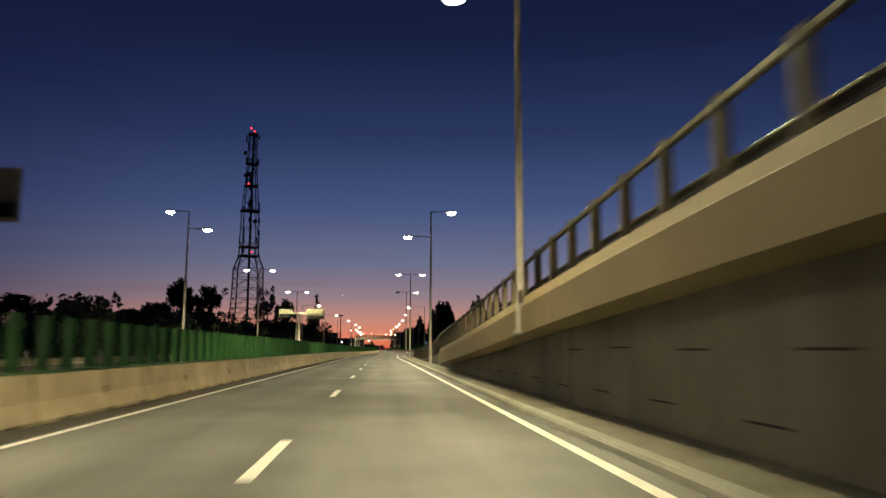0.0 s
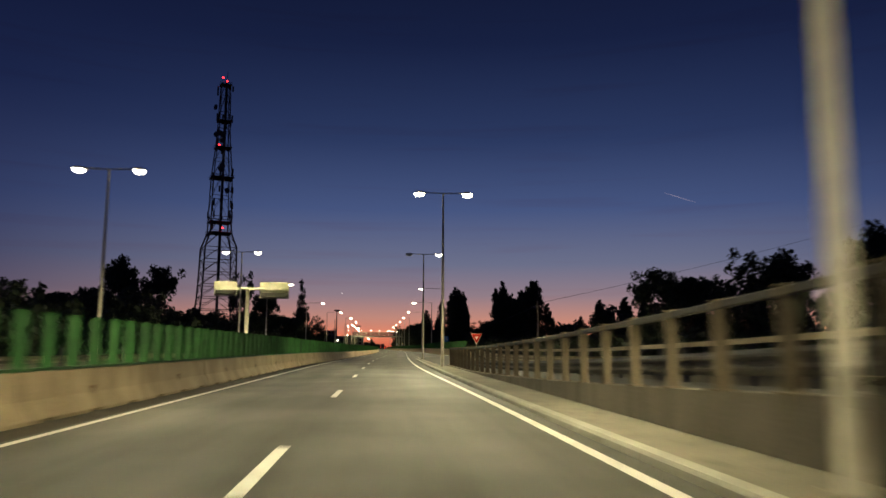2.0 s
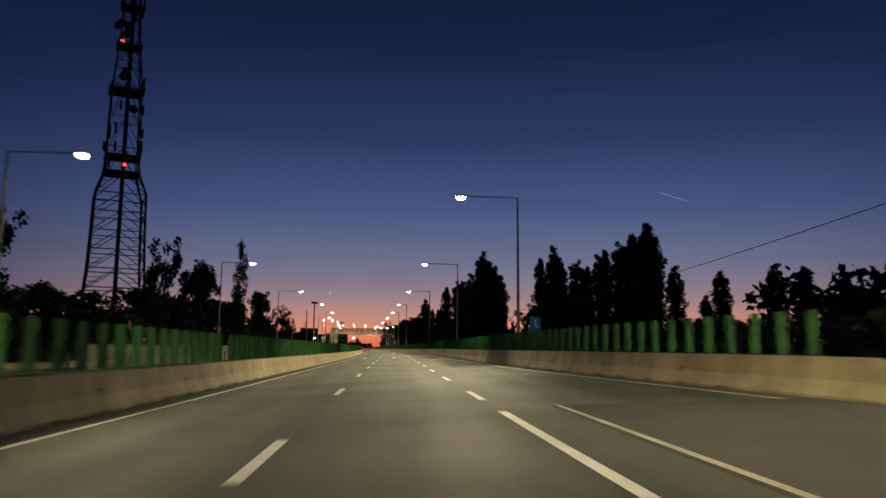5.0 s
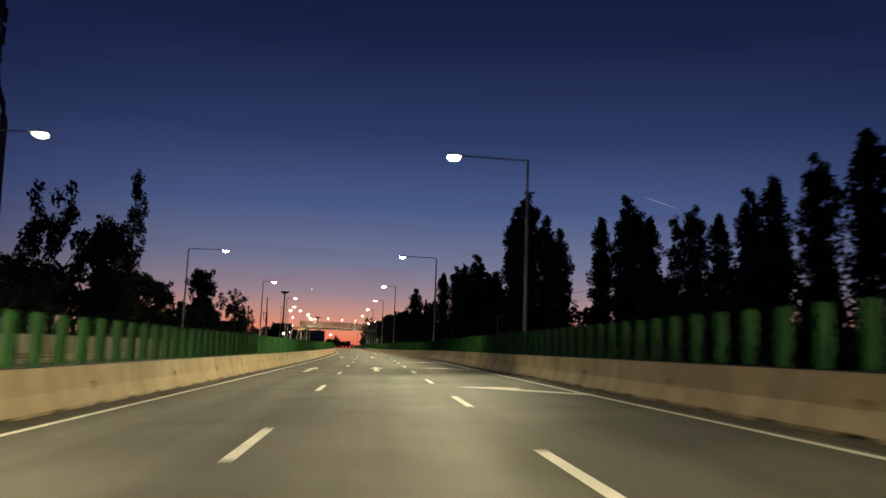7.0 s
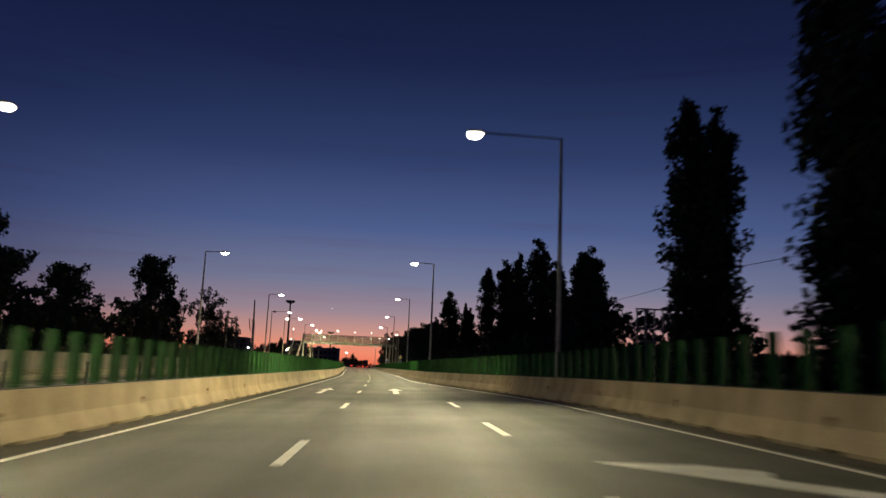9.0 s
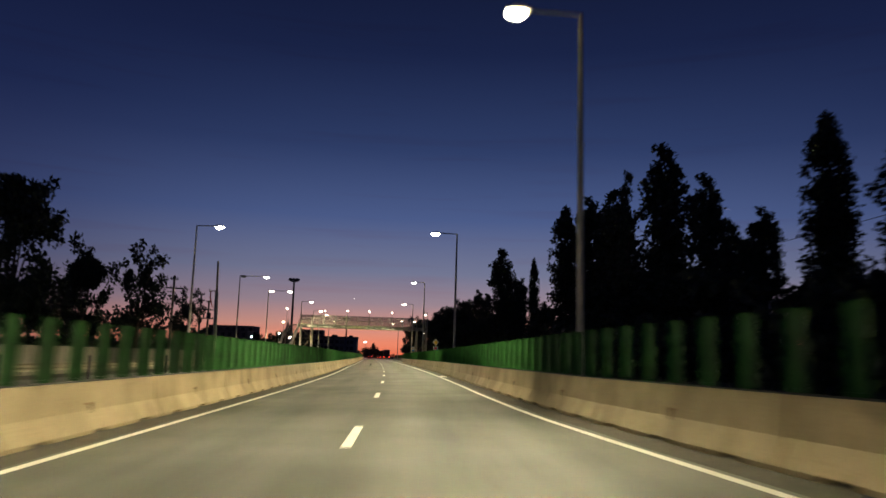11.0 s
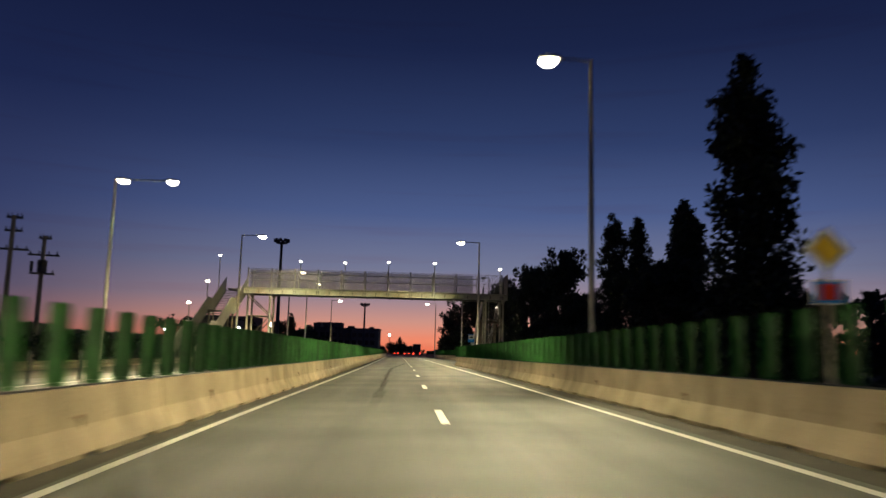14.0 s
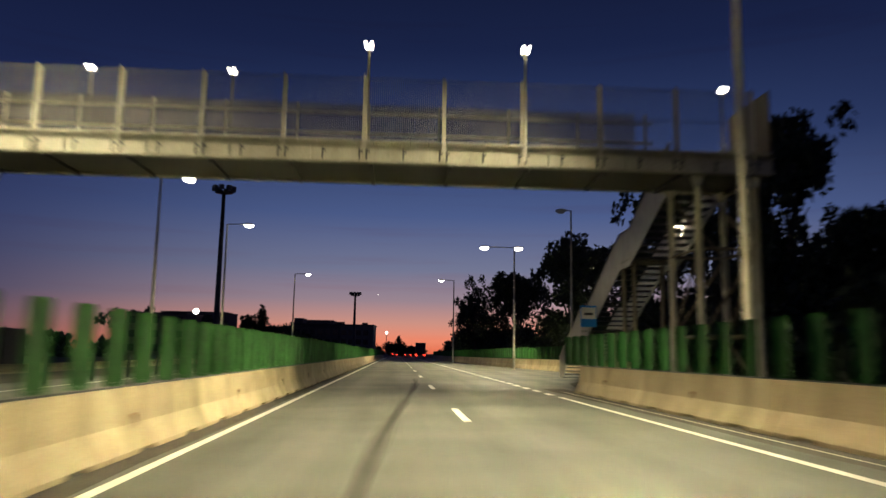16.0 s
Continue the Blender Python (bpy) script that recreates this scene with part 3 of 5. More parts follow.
def street_lamp(name, label, x, y, z, height, arms, light=True, group="street lamps", radius=0.105):
    """arms: (reach to the right, height below the top, lit). A negative reach goes to the left."""
    lamp = thing(name, label, "street lamp", group, pose(x, y, z))
    part("pole", Shape().tube(((0, 0, 0), (0, 0, height * 0.55), (0, 0, height)), (radius, radius * 0.8, radius * 0.52), 12), GALV, lamp)
    base = Shape().box((0, 0, 0.02), (0.42, 0.42, 0.04))
    for a in (-0.15, 0.15):
        for b in (-0.15, 0.15):
            base.tube(((a, b, 0.03), (a, b, 0.10)), 0.018, 6)
    part("base_plate", base, GALV, lamp)
    part("service_door", Shape().box((0, -radius * 0.98, 0.9), (0.10, 0.02, 0.32)), GALV, lamp)
    for reach, down, lit in arms:
        s, top = (1 if reach > 0 else -1), height - down
        part("arm", Shape().tube(((0, 0, top - 0.05), (s * 0.06, 0, top - 0.01), (reach - s * 0.2, 0, top + 0.02)), 0.038, 8), GALV, lamp)
        luminaire(lamp, (reach + s * 0.1, 0, top), (s, 0), lit)
        if lit and light:
            # two beams a head, thrown up and down the road and turned in towards it
            kind = far_light if x < -8 else long_light if abs(reach) > 2.5 else twin_light if len(arms) > 1 else short_light
            for throw in (-37, 8) if 385 < y < 395 and x > 0 else (-37, 37):
                li = new("light", kind)
                li.parent, li.matrix_basis = lamp, pose(reach + s * 0.1, 0, top - 0.27, throw, -s * (14 if x < -8 else 37 if abs(reach) > 2.5 else 15 if len(arms) > 1 else 29), 0)
    return lamp


LONE = "slim grey galvanised street lamp, one lit head on a level arm"
TWIN = "slim grey galvanised street lamp with two heads on arms"
street_lamp("street_lamp", TWIN, 3.08, 17.0, 1.55, 10.1, ((-1.45, 1.6, True), (1.6, 0, True)))
street_lamp("street_lamp", TWIN, 3.35, 54.2, 0.0, 11.45, ((-1.6, 1.9, True), (1.4, 0, True)))
street_lamp("street_lamp", TWIN, 3.3, 92.9, 0.0, 10.6, ((-1.35, 0, True), (1.35, 0, True)))
street_lamp("street_lamp", "slim grey street lamp with one dark and one lit head", 3.75, 122.9, 0.08, 10.55, ((-1.35, 0, False), (1.4, 0, True)))
for x, y, arm in ((9.17, 164.3, 3.4), (9.75, 201.2, 3.5), (9.85, 241.5, 3.35), (7.85, 279.0, 1.6), (7.5, 315.0, 1.5), (6.53, 352.2, 1.2), (6.0, 391.3, 1.4)):
    street_lamp("street_lamp", LONE, x, y, ground(x, y) - 0.05, 10.5 - ground(x, y), ((-arm, 0, True),))
# these three are unseen, added by the rows' spacing to light the wall
for y in (-15.0, 23.5):
    street_lamp("street_lamp", TWIN, -14.5, y, 0.0, 11.2, ((-1.2, 0, True), (1.25, 1.3, True)))
street_lamp("street_lamp", TWIN, 2.93, -21.0, 3.3, 10.9, ((-1.5, 1.6, True), (1.6, 0, True)))
street_lamp("street_lamp", TWIN, -14.5, 54.5, 0.0, 11.2, ((-1.2, 0, True), (1.25, 1.3, True)))
for x, y in ((-14.7, 87.7), (-14.1, 121.5)):
    street_lamp("street_lamp", TWIN, x, y, 0.0, 10.4, ((-1.4, 0, True), (1.4, 0, True)))
for x, y, arm in ((-16.8, 155.5, 3.2), (-15.8, 200.8, 3.1), (-14.66, 241.1, 3.4), (-11.6, 276.6, 1.45), (-11.4, 314.0, 1.5), (-13.2, 388.8, 1.5), (-14.1, 415.8, 1.35), (-14.3, 430.0, 1.4), (-15.1, 463.5, 1.4)):
    street_lamp("street_lamp", LONE, x, y, ground(x, y) - 0.05, 10.2 - ground(x, y), ((arm, 0, True),))
for y, lit, label in ((350.4, False, "slim street lamp with a dark head and a lit long arm"), (370.6, True, "slim street lamp with two lit heads, one long arm")):
    street_lamp("street_lamp", label, -15.8, y, ground(-15.8, y) - 0.05, 10.35 - ground(-15.8, y), ((0.3, 0, lit), (3.0, 0, True)))
street_lamp("street_lamp", "slim grey street lamp beside the lay-by with two heads", 6.9, 434.2, 0.0, 9.5, ((-2.2, 0, True), (0.2, 0, True)))
street_lamp("street_lamp", "slim grey street lamp with a dark head on a short arm", 10.1, 428.0, 0.0, 11.3, ((-0.6, 0, False),), light=False)
street_lamp("street_lamp", LONE, dash(470) + 5.75, 470, 0.0, 10.4, ((-1.45, 0, True),))


# ---- the ramp beside the road: wall, parapet beam, railing ----
WALL_X, BEAM_X, BEAM_END, BEAM_H = 3.78, 3.06, 42.3, 0.88


def build_ramp():
    wall = Shape()
    ys = steps(-60, BEAM_END, 3) + steps(BEAM_END, 96, 3)[1:]
    for a, b in zip(ys, ys[1:]):
        low = BEAM_H + 0.01 if a < BEAM_END - 0.1 else 0.0
        za, zb = max(0.14, wall_top(a) - low), max(0.14, wall_top(b) - low)
        x0, x1 = WALL_X, WALL_X + 0.5
        wall.face((x0, a, -0.1), (x0, a, za), (x0, b, zb), (x0, b, -0.1))
        wall.face((x0, a, za), (x1, a, za), (x1, b, zb), (x0, b, zb))
        wall.face((x1, a, za), (x1, a, -0.1), (x1, b, -0.1), (x1, b, zb))
    wall.face((WALL_X, 96, -0.1), (WALL_X, 96, wall_top(96)), (WALL_X + 0.5, 96, wall_top(96)), (WALL_X + 0.5, 96, -0.1))
    w = structure("wall_ramp", wall, WALL_CONCRETE, "stained grey concrete retaining wall of the ramp")
    # short open joints in the wall face
    for row, z in enumerate((1.22, 0.46)):
        y = -5.6 + row * 1.1
        while y < 38:
            if z < wall_top(y) - 1.2:
                part("wall_joint", Shape().box((WALL_X - 0.004, y, z + random.uniform(-0.04, 0.04)), (0.012, 0.95, 0.03)), DARK_GAP, w)
            y += 2.9
    # the parapet beam overhangs the wall, in cast lengths
    y = BEAM_END - 12 * 8
    while y < BEAM_END - 0.1:
        b = y + 12.0
        sh = Shape()
        section = lambda yy: [(BEAM_X, wall_top(yy) - BEAM_H), (BEAM_X, wall_top(yy) - 0.26), (BEAM_X + 0.03, wall_top(yy) - 0.24), (BEAM_X + 0.10, wall_top(yy) - 0.02), (BEAM_X + 0.13, wall_top(yy)), (WALL_X + 0.52, wall_top(yy)), (WALL_X + 0.52, wall_top(yy) - BEAM_H)]
        rows = [[(x, yy, z) for x, z in section(yy)] for yy in steps(y + 0.006, b - 0.006, 2)]
        for p, q in zip(rows, rows[1:]):
            for j in range(7):
                sh.face(p[j], p[(j + 1) % 7], q[(j + 1) % 7], q[j])
        sh.face(*reversed(rows[0]))
        sh.face(*rows[-1])
        part("parapet_beam", sh, BEAM_CONCRETE, w, "smooth cream concrete beam over the wall")
        y = b
    # the ramp's roadway and the bank beyond it
    deck, bank = Shape(), Shape()
    line = curve(((-60, 8.6), (80, 8.3), (95, 7.9), (108, 7.95), (115, 8.7), (130, 9.9)))
    ys = steps(-60, 128, 3)
    for a, b in zip(ys, ys[1:]):
        za, zb = max(0.02, wall_top(a) - 0.12), max(0.02, wall_top(b) - 0.12)
        if b <= 96:
            deck.face((WALL_X + 0.5, a, za), (line(a) + 0.7, a, za), (line(b) + 0.7, b, zb), (WALL_X + 0.5, b, zb))
        bank.face((line(a) + 0.7, a, za + 0.003), (line(a) + 2.5 + 2 * za, a, -0.2), (line(b) + 2.5 + 2 * zb, b, -0.2), (line(b) + 0.7, b, zb + 0.003))
    structure("road_ramp", deck, ASPHALT_DARK, "dark asphalt side ramp behind the railing")
    structure("bank", bank, EARTH, "grassy bank beside the ramp")
    mark = Shape()
    for a, b in zip(steps(40, 96, 3), steps(40, 96, 3)[1:]):
        mark.face((WALL_X + 0.75, a, wall_top(a) - 0.11), (WALL_X + 0.87, a, wall_top(a) - 0.11), (WALL_X + 0.87, b, wall_top(b) - 0.11), (WALL_X + 0.75, b, wall_top(b) - 0.11))
    structure("edge_line_ramp", mark, PAINT_WORN, "worn white edge line of the ramp")
    return line


ramp_line = build_ramp()


def build_kerb():
    """The raised concrete gutter and kerb between the carriageway and the wall."""
    owner = tagged(new("kerb"), "pale worn concrete kerb and gutter along the wall", "kerb", kind="structure")
    line = curve(((-60, 4.08), (60, 4.05), (80, 4.0), (95, 4.04), (106, 4.1), (118, 4.06), (124, 4.08)))
    y = -30.0
    while y < 123:
        sh = Shape()
        rows = []
        for yy in (y + 0.008, y + 1.492):
            x = dash(yy) + line(yy)
            rows.append([(x - 0.12, yy, -0.02), (x - 0.10, yy, 0.07), (x - 0.06, yy, 0.105), (x + 0.10, yy, 0.11), (x + 0.13, yy, 0.08), (x + 0.15, yy, -0.02)])
        for j in range(6):
            sh.face(rows[0][j], rows[0][(j + 1) % 6], rows[1][(j + 1) % 6], rows[1][j])
        sh.face(*reversed(rows[0]))
        sh.face(*rows[1])
        part("kerb_stone", sh, KERB, owner)
        y += 1.5
    pave = Shape()
    for a, b in zip(steps(-60, 123, 3), steps(-60, 123, 3)[1:]):
        xa, xb = dash(a) + line(a) + 0.14, dash(b) + line(b) + 0.14
        ra, rb = (WALL_X, WALL_X) if b <= 97 else (xa + max(0.08, 0.62 - (a - 97) * 0.02), xb + max(0.08, 0.62 - (b - 97) * 0.02))
        pave.face((xa, a, 0.085), (ra, a, 0.09), (rb, b, 0.09), (xb, b, 0.085))
        if b > 97:
            pave.face((ra, a, 0.09), (ra, a, -0.05), (rb, b, -0.05), (rb, b, 0.09))
    structure("pavement_gutter", pave, WALL_CONCRETE, "grey concrete strip between kerb and wall")
    lines_ = Shape()
    for a, b in zip(steps(98, 134, 3), steps(98, 134, 3)[1:]):
        for f, c in (((lambda y: dash(y) + line(y) + 0.30 + max(0.08, 0.62 - (y - 97) * 0.02)), 0.06), ((lambda y: ramp_line(y) - 0.55), 0.06)):
            lines_.face((f(a) - c, a, ground(f(a), a) + 0.012), (f(a) + c, a, ground(f(a), a) + 0.012), (f(b) + c, b, ground(f(b), b) + 0.012), (f(b) - c, b, ground(f(b), b) + 0.012))
    # sheet over the dirty merge area; its dark tone also stands for weak light
    dark = Shape()
    ys = steps(96, 134, 2)
    for a, b in zip(ys, ys[1:]):
        la, lb = (dash(q) + line(q) + 0.15 + max(0.08, 0.62 - (q - 97) * 0.02) for q in (a, b))
        for k in range(4):
            q = [(m + (r - m) * f, y) for (m, r, y), f in (((la, ramp_line(a) + 0.7, a), k / 4), ((la, ramp_line(a) + 0.7, a), (k + 1) / 4), ((lb, ramp_line(b) + 0.7, b), (k + 1) / 4), ((lb, ramp_line(b) + 0.7, b), k / 4))]
            dark.face(*[(x, y, ground(x, y) + 0.006) for x, y in q])
    structure("road_merge", dark, ASPHALT_DARK, "dirty asphalt where the ramp joins the road, darkened for weak light")
    structure("edge_line_merge", lines_, PAINT_WORN, "worn white edge lines of the merging ramp")


build_kerb()


def w_beam():
    """The waved section of a guard rail, seen from its end."""
    front = [(0.0, 0.0), (-0.02, 0.02), (-0.075, 0.06), (-0.08, 0.09), (-0.02, 0.135), (-0.02, 0.175), (-0.08, 0.22), (-0.075, 0.25), (-0.02, 0.29), (0.0, 0.31)]
    return front + [(x + 0.008, z) for x, z in reversed(front)]


def thrie_beam():
    """A deeper guard rail section with three ridges."""
    front = [(0.0, 0.0)]
    for k in range(3):
        z = 0.19 * k
        front += [(-0.02, z + 0.03), (-0.085, z + 0.06), (-0.085, z + 0.085), (-0.02, z + 0.125)]
    front.append((0.0, 0.53))
    return front + [(x + 0.008, z) for x, z in reversed(front)]


def bridge_railing():
    """Steel safety railing along the edge of the ramp: posts, a tube on top, a waved rail and a lower tube."""
    rail = tagged(new("ramp_railing"), "weathered steel railing with wide posts on the ramp's edge", "railing", kind="structure")
    place = curve(((-60, 3.50), (42, 3.52), (60, 3.92), (72, 3.97), (96, 3.97)))
    post = Shape()
    post.box((-0.07, 0, 0.55), (0.012, 0.15, 1.10)).box((0.07, 0, 0.55), (0.012, 0.15, 1.10)).box((0, 0, 0.55), (0.14, 0.012, 1.10))
    post.box((0, 0, 0.012), (0.28, 0.30, 0.024)).box((0, 0, 1.11), (0.17, 0.22, 0.02))
    me = post.mesh("post", RAMP_STEEL)
    y = -30.0
    while y < 95:
        part("post", me, RAMP_STEEL, rail).location = (place(y), y, max(0.09, wall_top(y)))
        y += 1.62
    ys = steps(-40, 94.5, 3)
    top = [(place(yy), yy, max(0.09, wall_top(yy))) for yy in ys]
    # both rails are darker than the posts: the dark colour stands for shade
    part("top_rail", Shape().sweep(((-0.045, -0.05), (-0.03, -0.065), (0.03, -0.065), (0.045, -0.05), (0.045, 0.02), (0.03, 0.035), (-0.03, 0.035), (-0.045, 0.02)), [(a, b, c + 1.06, 0) for a, b, c in top]), DARK_STEEL, rail, "steel top rail, its dark colour standing for shade")
    part("waved_rail", Shape().sweep([(sx + 0.20, sz) for sx, sz in w_beam()], [(a, b, c + 0.18, 0) for a, b, c in top]), DARK_STEEL, rail)


bridge_railing()


def guard_rail(name, label, path, heights, spacing=2.0, side=-1):
    """A guard rail along (x, y, z) points; heights: (height, kind) with kind 'w' or 'tube'."""
    rail = tagged(new(name), label, "guard rail", kind="structure")
    pts = [Vector(p) for p in path]
    post = Shape().box((0.08, 0, 0.5), (0.10, 0.06, 1.2)).mesh("post", DARK_STEEL)
    gone, last = 0.0, pts[0]
    for p in pts:
        gone += (p - last).length
        if gone >= spacing or p == pts[0]:
            part("post", post, DARK_STEEL, rail).location = p
            gone = 0.0
        last = p
    for h, kind in heights:
        if kind in "wt":
            section = w_beam() if kind == "w" else thrie_beam()
            st = []
            for i, p in enumerate(pts):
                d = pts[min(i + 1, len(pts) - 1)] - pts[max(i - 1, 0)]
                st.append((p.x, p.y, p.z + h, math.atan2(-d.x, d.y)))
            part("waved_rail", Shape().sweep([(-side * -sx + side * 0.06, sz) for sx, sz in section], st), RAIL_STEEL, rail)
        else:
            part("top_rail", Shape().sweep(((-0.07, 0), (0.07, 0), (0.07, 0.13), (-0.07, 0.13)), [(p.x, p.y, p.z + h, 0) for p in pts]), RAIL_STEEL, rail)
    return rail


guard_rail("guard_rail", "three-tier weathered steel guard rail along the ramp", [(ramp_line(y) + 0.25, y, max(0.03, wall_top(y) - 0.1) if y < 96 else ground(ramp_line(y), y)) for y in steps(-20, 129, 1)],
           ((0.25, "t"), (1.0, "tube")))
guard_rail("guard_rail", "steel guard rail along the far side of the opposite carriageway", [(dash(y) - 13.6, y, ground(dash(y) - 13.6, y)) for y in steps(-20, 520, 2)], ((0.45, "w"),), 4.0, 1)

barrier_run("barrier_left", "cream concrete median barrier topped by green glare blades", left_base, -24, 560, 147, 560, -1, tall=0.96)
barrier_run("barrier_right", "cream concrete verge barrier topped by green glare blades", right_base, 130.5, 400, 134, 403, 1, ended=True)


def blade_row(name, label, off, a, b, side):
    owner = tagged(new(name), label, "glare screen", kind="structure")
    y = a + 0.5
    while y < b:
        x, yy, z = on_road(off(y), y, 0.815)
        part("glare_blade", BLADE, GREEN, owner).matrix_basis = pose(x + 0.30 * side, yy, z, random.uniform(-1.5, 1.5), random.uniform(-1.2, 1.2), math.degrees(heading(y)) + side * 3 + random.uniform(-5, 5))
        y += 1.0
    part("blade_rail", Shape().sweep(((-0.045, 0), (0.045, 0), (0.045, 0.05), (-0.045, 0.05)), [(*[p + q for p, q in zip(on_road(off(y), y, 0.785), (0.30 * side, 0, 0))], heading(y)) for y in steps(a, b, 2)]), GREEN, owner)


blade_row("glare_screen_left", "row of green glare blades on the median barrier", left_base, -22, 146, -1)
layby = curve(((412, 10.2), (430, 9.9), (443, 9.1), (455, 8.5), (470, 8.0), (500, 7.7), (600, 7.6)))
barrier_run("barrier_layby", "cream concrete barrier behind the bus lay-by with green blades", layby, 414, 560, 414, 560, 1)


# ---- signs ----
def gantry(x, y, left_span, right_span, top):
    """A T-shaped sign post that shows the ribbed backs of its two boards."""
    g = thing("sign_gantry", "cream steel T-post carrying two sign boards seen from behind", "sign gantry", at=pose(x, y, 0))
    part("post", Shape().tube(((0, 0, 0), (0, 0, top - 0.75)), (0.24, 0.20), 14), WHITE_STEEL, g)
    part("base_plate", Shape().box((0, 0, 0.03), (0.8, 0.8, 0.06)), WHITE_STEEL, g)
    part("beam", Shape().box(((left_span[0] + right_span[1]) / 2, 0, top - 0.72), (right_span[1] - left_span[0] - 1.0, 0.22, 0.22)), SIGN_BACK, g)
    for a, b, h in ((*left_span, 1.45), (*right_span, 1.7)):
        board = part("board", Shape().box(((a + b) / 2, 0.20, top - h / 2), (b - a, 0.03, h)), SIGN_BACK, g, "ribbed aluminium back of a sign board")
        n = 11
        for i in range(n):
            z = top - 0.04 - (h - 0.08) * i / (n - 1)
            part("rib", Shape().box(((a + b) / 2, 0.145, z), (b - a, 0.085, 0.07)), SIGN_BACK, board)
        part("lamp_box", Shape().box(((a + b) / 2 + 0.1, -0.06, top - h + 0.36), ((b - a) * 0.9, 0.30, 0.40)), HOUSING_SHADE, g, "lamp housing under the board, near-black to stand for shade")
        for bx in (a + 0.2, b - 0.2):
            part("bracket", Shape().box((bx, 0.08, top - h + 0.5), (0.06, 0.22, 0.5)), DARK_STEEL, g)
    return g


gantry(-14.05, 125.1, (-3.4, -1.15), (1.15, 4.1), 7.8)
gantry(-15.51, 22.8, (-3.2, -1.1), (1.15, 4.14), 6.72)


def sign_post(sign, x, height, r=0.038):
    part("post", Shape().tube(((x, 0.05, -0.3), (x, 0.05, height)), r, 8), GALV, sign)


def yield_sign(x, y, z):
    s = thing("yield_sign", "red and white triangular give-way sign on a grey post", "road sign", at=pose(x, y, z, 0, 0, -4))
    sign_post(s, 0, 2.3)
    tri = lambda w, dy, t, dz=0.0: Shape().face(*[(px * w, dy, 2.02 + dz + pz * w) for px, pz in ((-0.5, 0.43), (0.5, 0.43), (0.44, 0.36), (0.0, -0.43))][:2], (0.04 * w, dy, 2.02 + dz - 0.43 * w), (-0.04 * w, dy, 2.02 + dz - 0.43 * w))
    plate = part("plate", Shape().box((0, 0.02, 2.3), (0.5, 0.02, 0.3)), GALV, s)
    part("edge", tri(1.30, -0.002, 0), SIGN_WHITE, s, "white reflective edge")
    part("border", tri(1.20, -0.006, 0, 0.012), SIGN_RED, s, "red reflective border")
    part("field", tri(0.42, -0.010, 0, 0.05), SIGN_WHITE, s, "white centre")
    return s


yield_sign(10.35, 132.4, ground(10.35, 132.4) - 0.05)


def blue_sign(x, y, z):
    s = thing("blue_sign", "small blue square road sign with a white symbol", "road sign", at=pose(x, y, z))
    sign_post(s, 0, 2.6)
    part("board", Shape().box((0, 0, 2.3), (0.62, 0.02, 0.8)), SIGN_BLUE, s)
    part("symbol", Shape().box((0.02, -0.014, 2.35), (0.10, 0.006, 0.44)).box((0.10, -0.014, 2.18), (0.2, 0.006, 0.09)), SIGN_WHITE, s)


blue_sign(9.3, 160.2, ground(9.3, 160.2) - 0.1)


def priority_sign(x, y, z):
    s = thing("priority_sign", "yellow and white diamond priority sign over a small panel", "road sign", at=pose(x, y, z))
    sign_post(s, 0, 3.1)
    d = lambda w, dy: Shape().face((-w, dy, 2.95), (0, dy, 2.95 - w), (w, dy, 2.95), (0, dy, 2.95 + w))
    part("plate", d(0.365, 0.012), GALV, s)
    part("border", d(0.36, 0.0), SIGN_WHITE, s, "white border")
    part("field", d(0.25, -0.006), SIGN_YELLOW, s, "yellow field")
    panel = part("panel", Shape().box((0, 0, 2.30), (0.50, 0.02, 0.38)), SIGN_WHITE, s, "small panel with red and blue marks")
    part("mark", Shape().box((0, -0.013, 2.30), (0.45, 0.006, 0.33)), SIGN_BLUE, panel)
    part("mark", Shape().box((0, -0.018, 2.30), (0.28, 0.006, 0.24)), SIGN_RED, panel)


priority_sign(7.55, 341.0, ground(7.55, 341) - 0.2)


def bus_sign(x, y, z):
    s = thing("bus_stop_sign", "blue and white bus stop sign on a post", "road sign", at=pose(x, y, z))
    sign_post(s, 0, 3.1)
    part("board", Shape().box((0, 0, 2.74), (0.64, 0.02, 0.86)), SIGN_BLUE, s)
    panel = part("panel", Shape().box((0, -0.013, 2.86), (0.58, 0.006, 0.46)), SIGN_WHITE, s, "white panel")
    part("mark", Shape().box((0, -0.018, 2.83), (0.36, 0.006, 0.10)), DARK_STEEL, panel)


bus_sign(6.5, 407.0, 0.05)


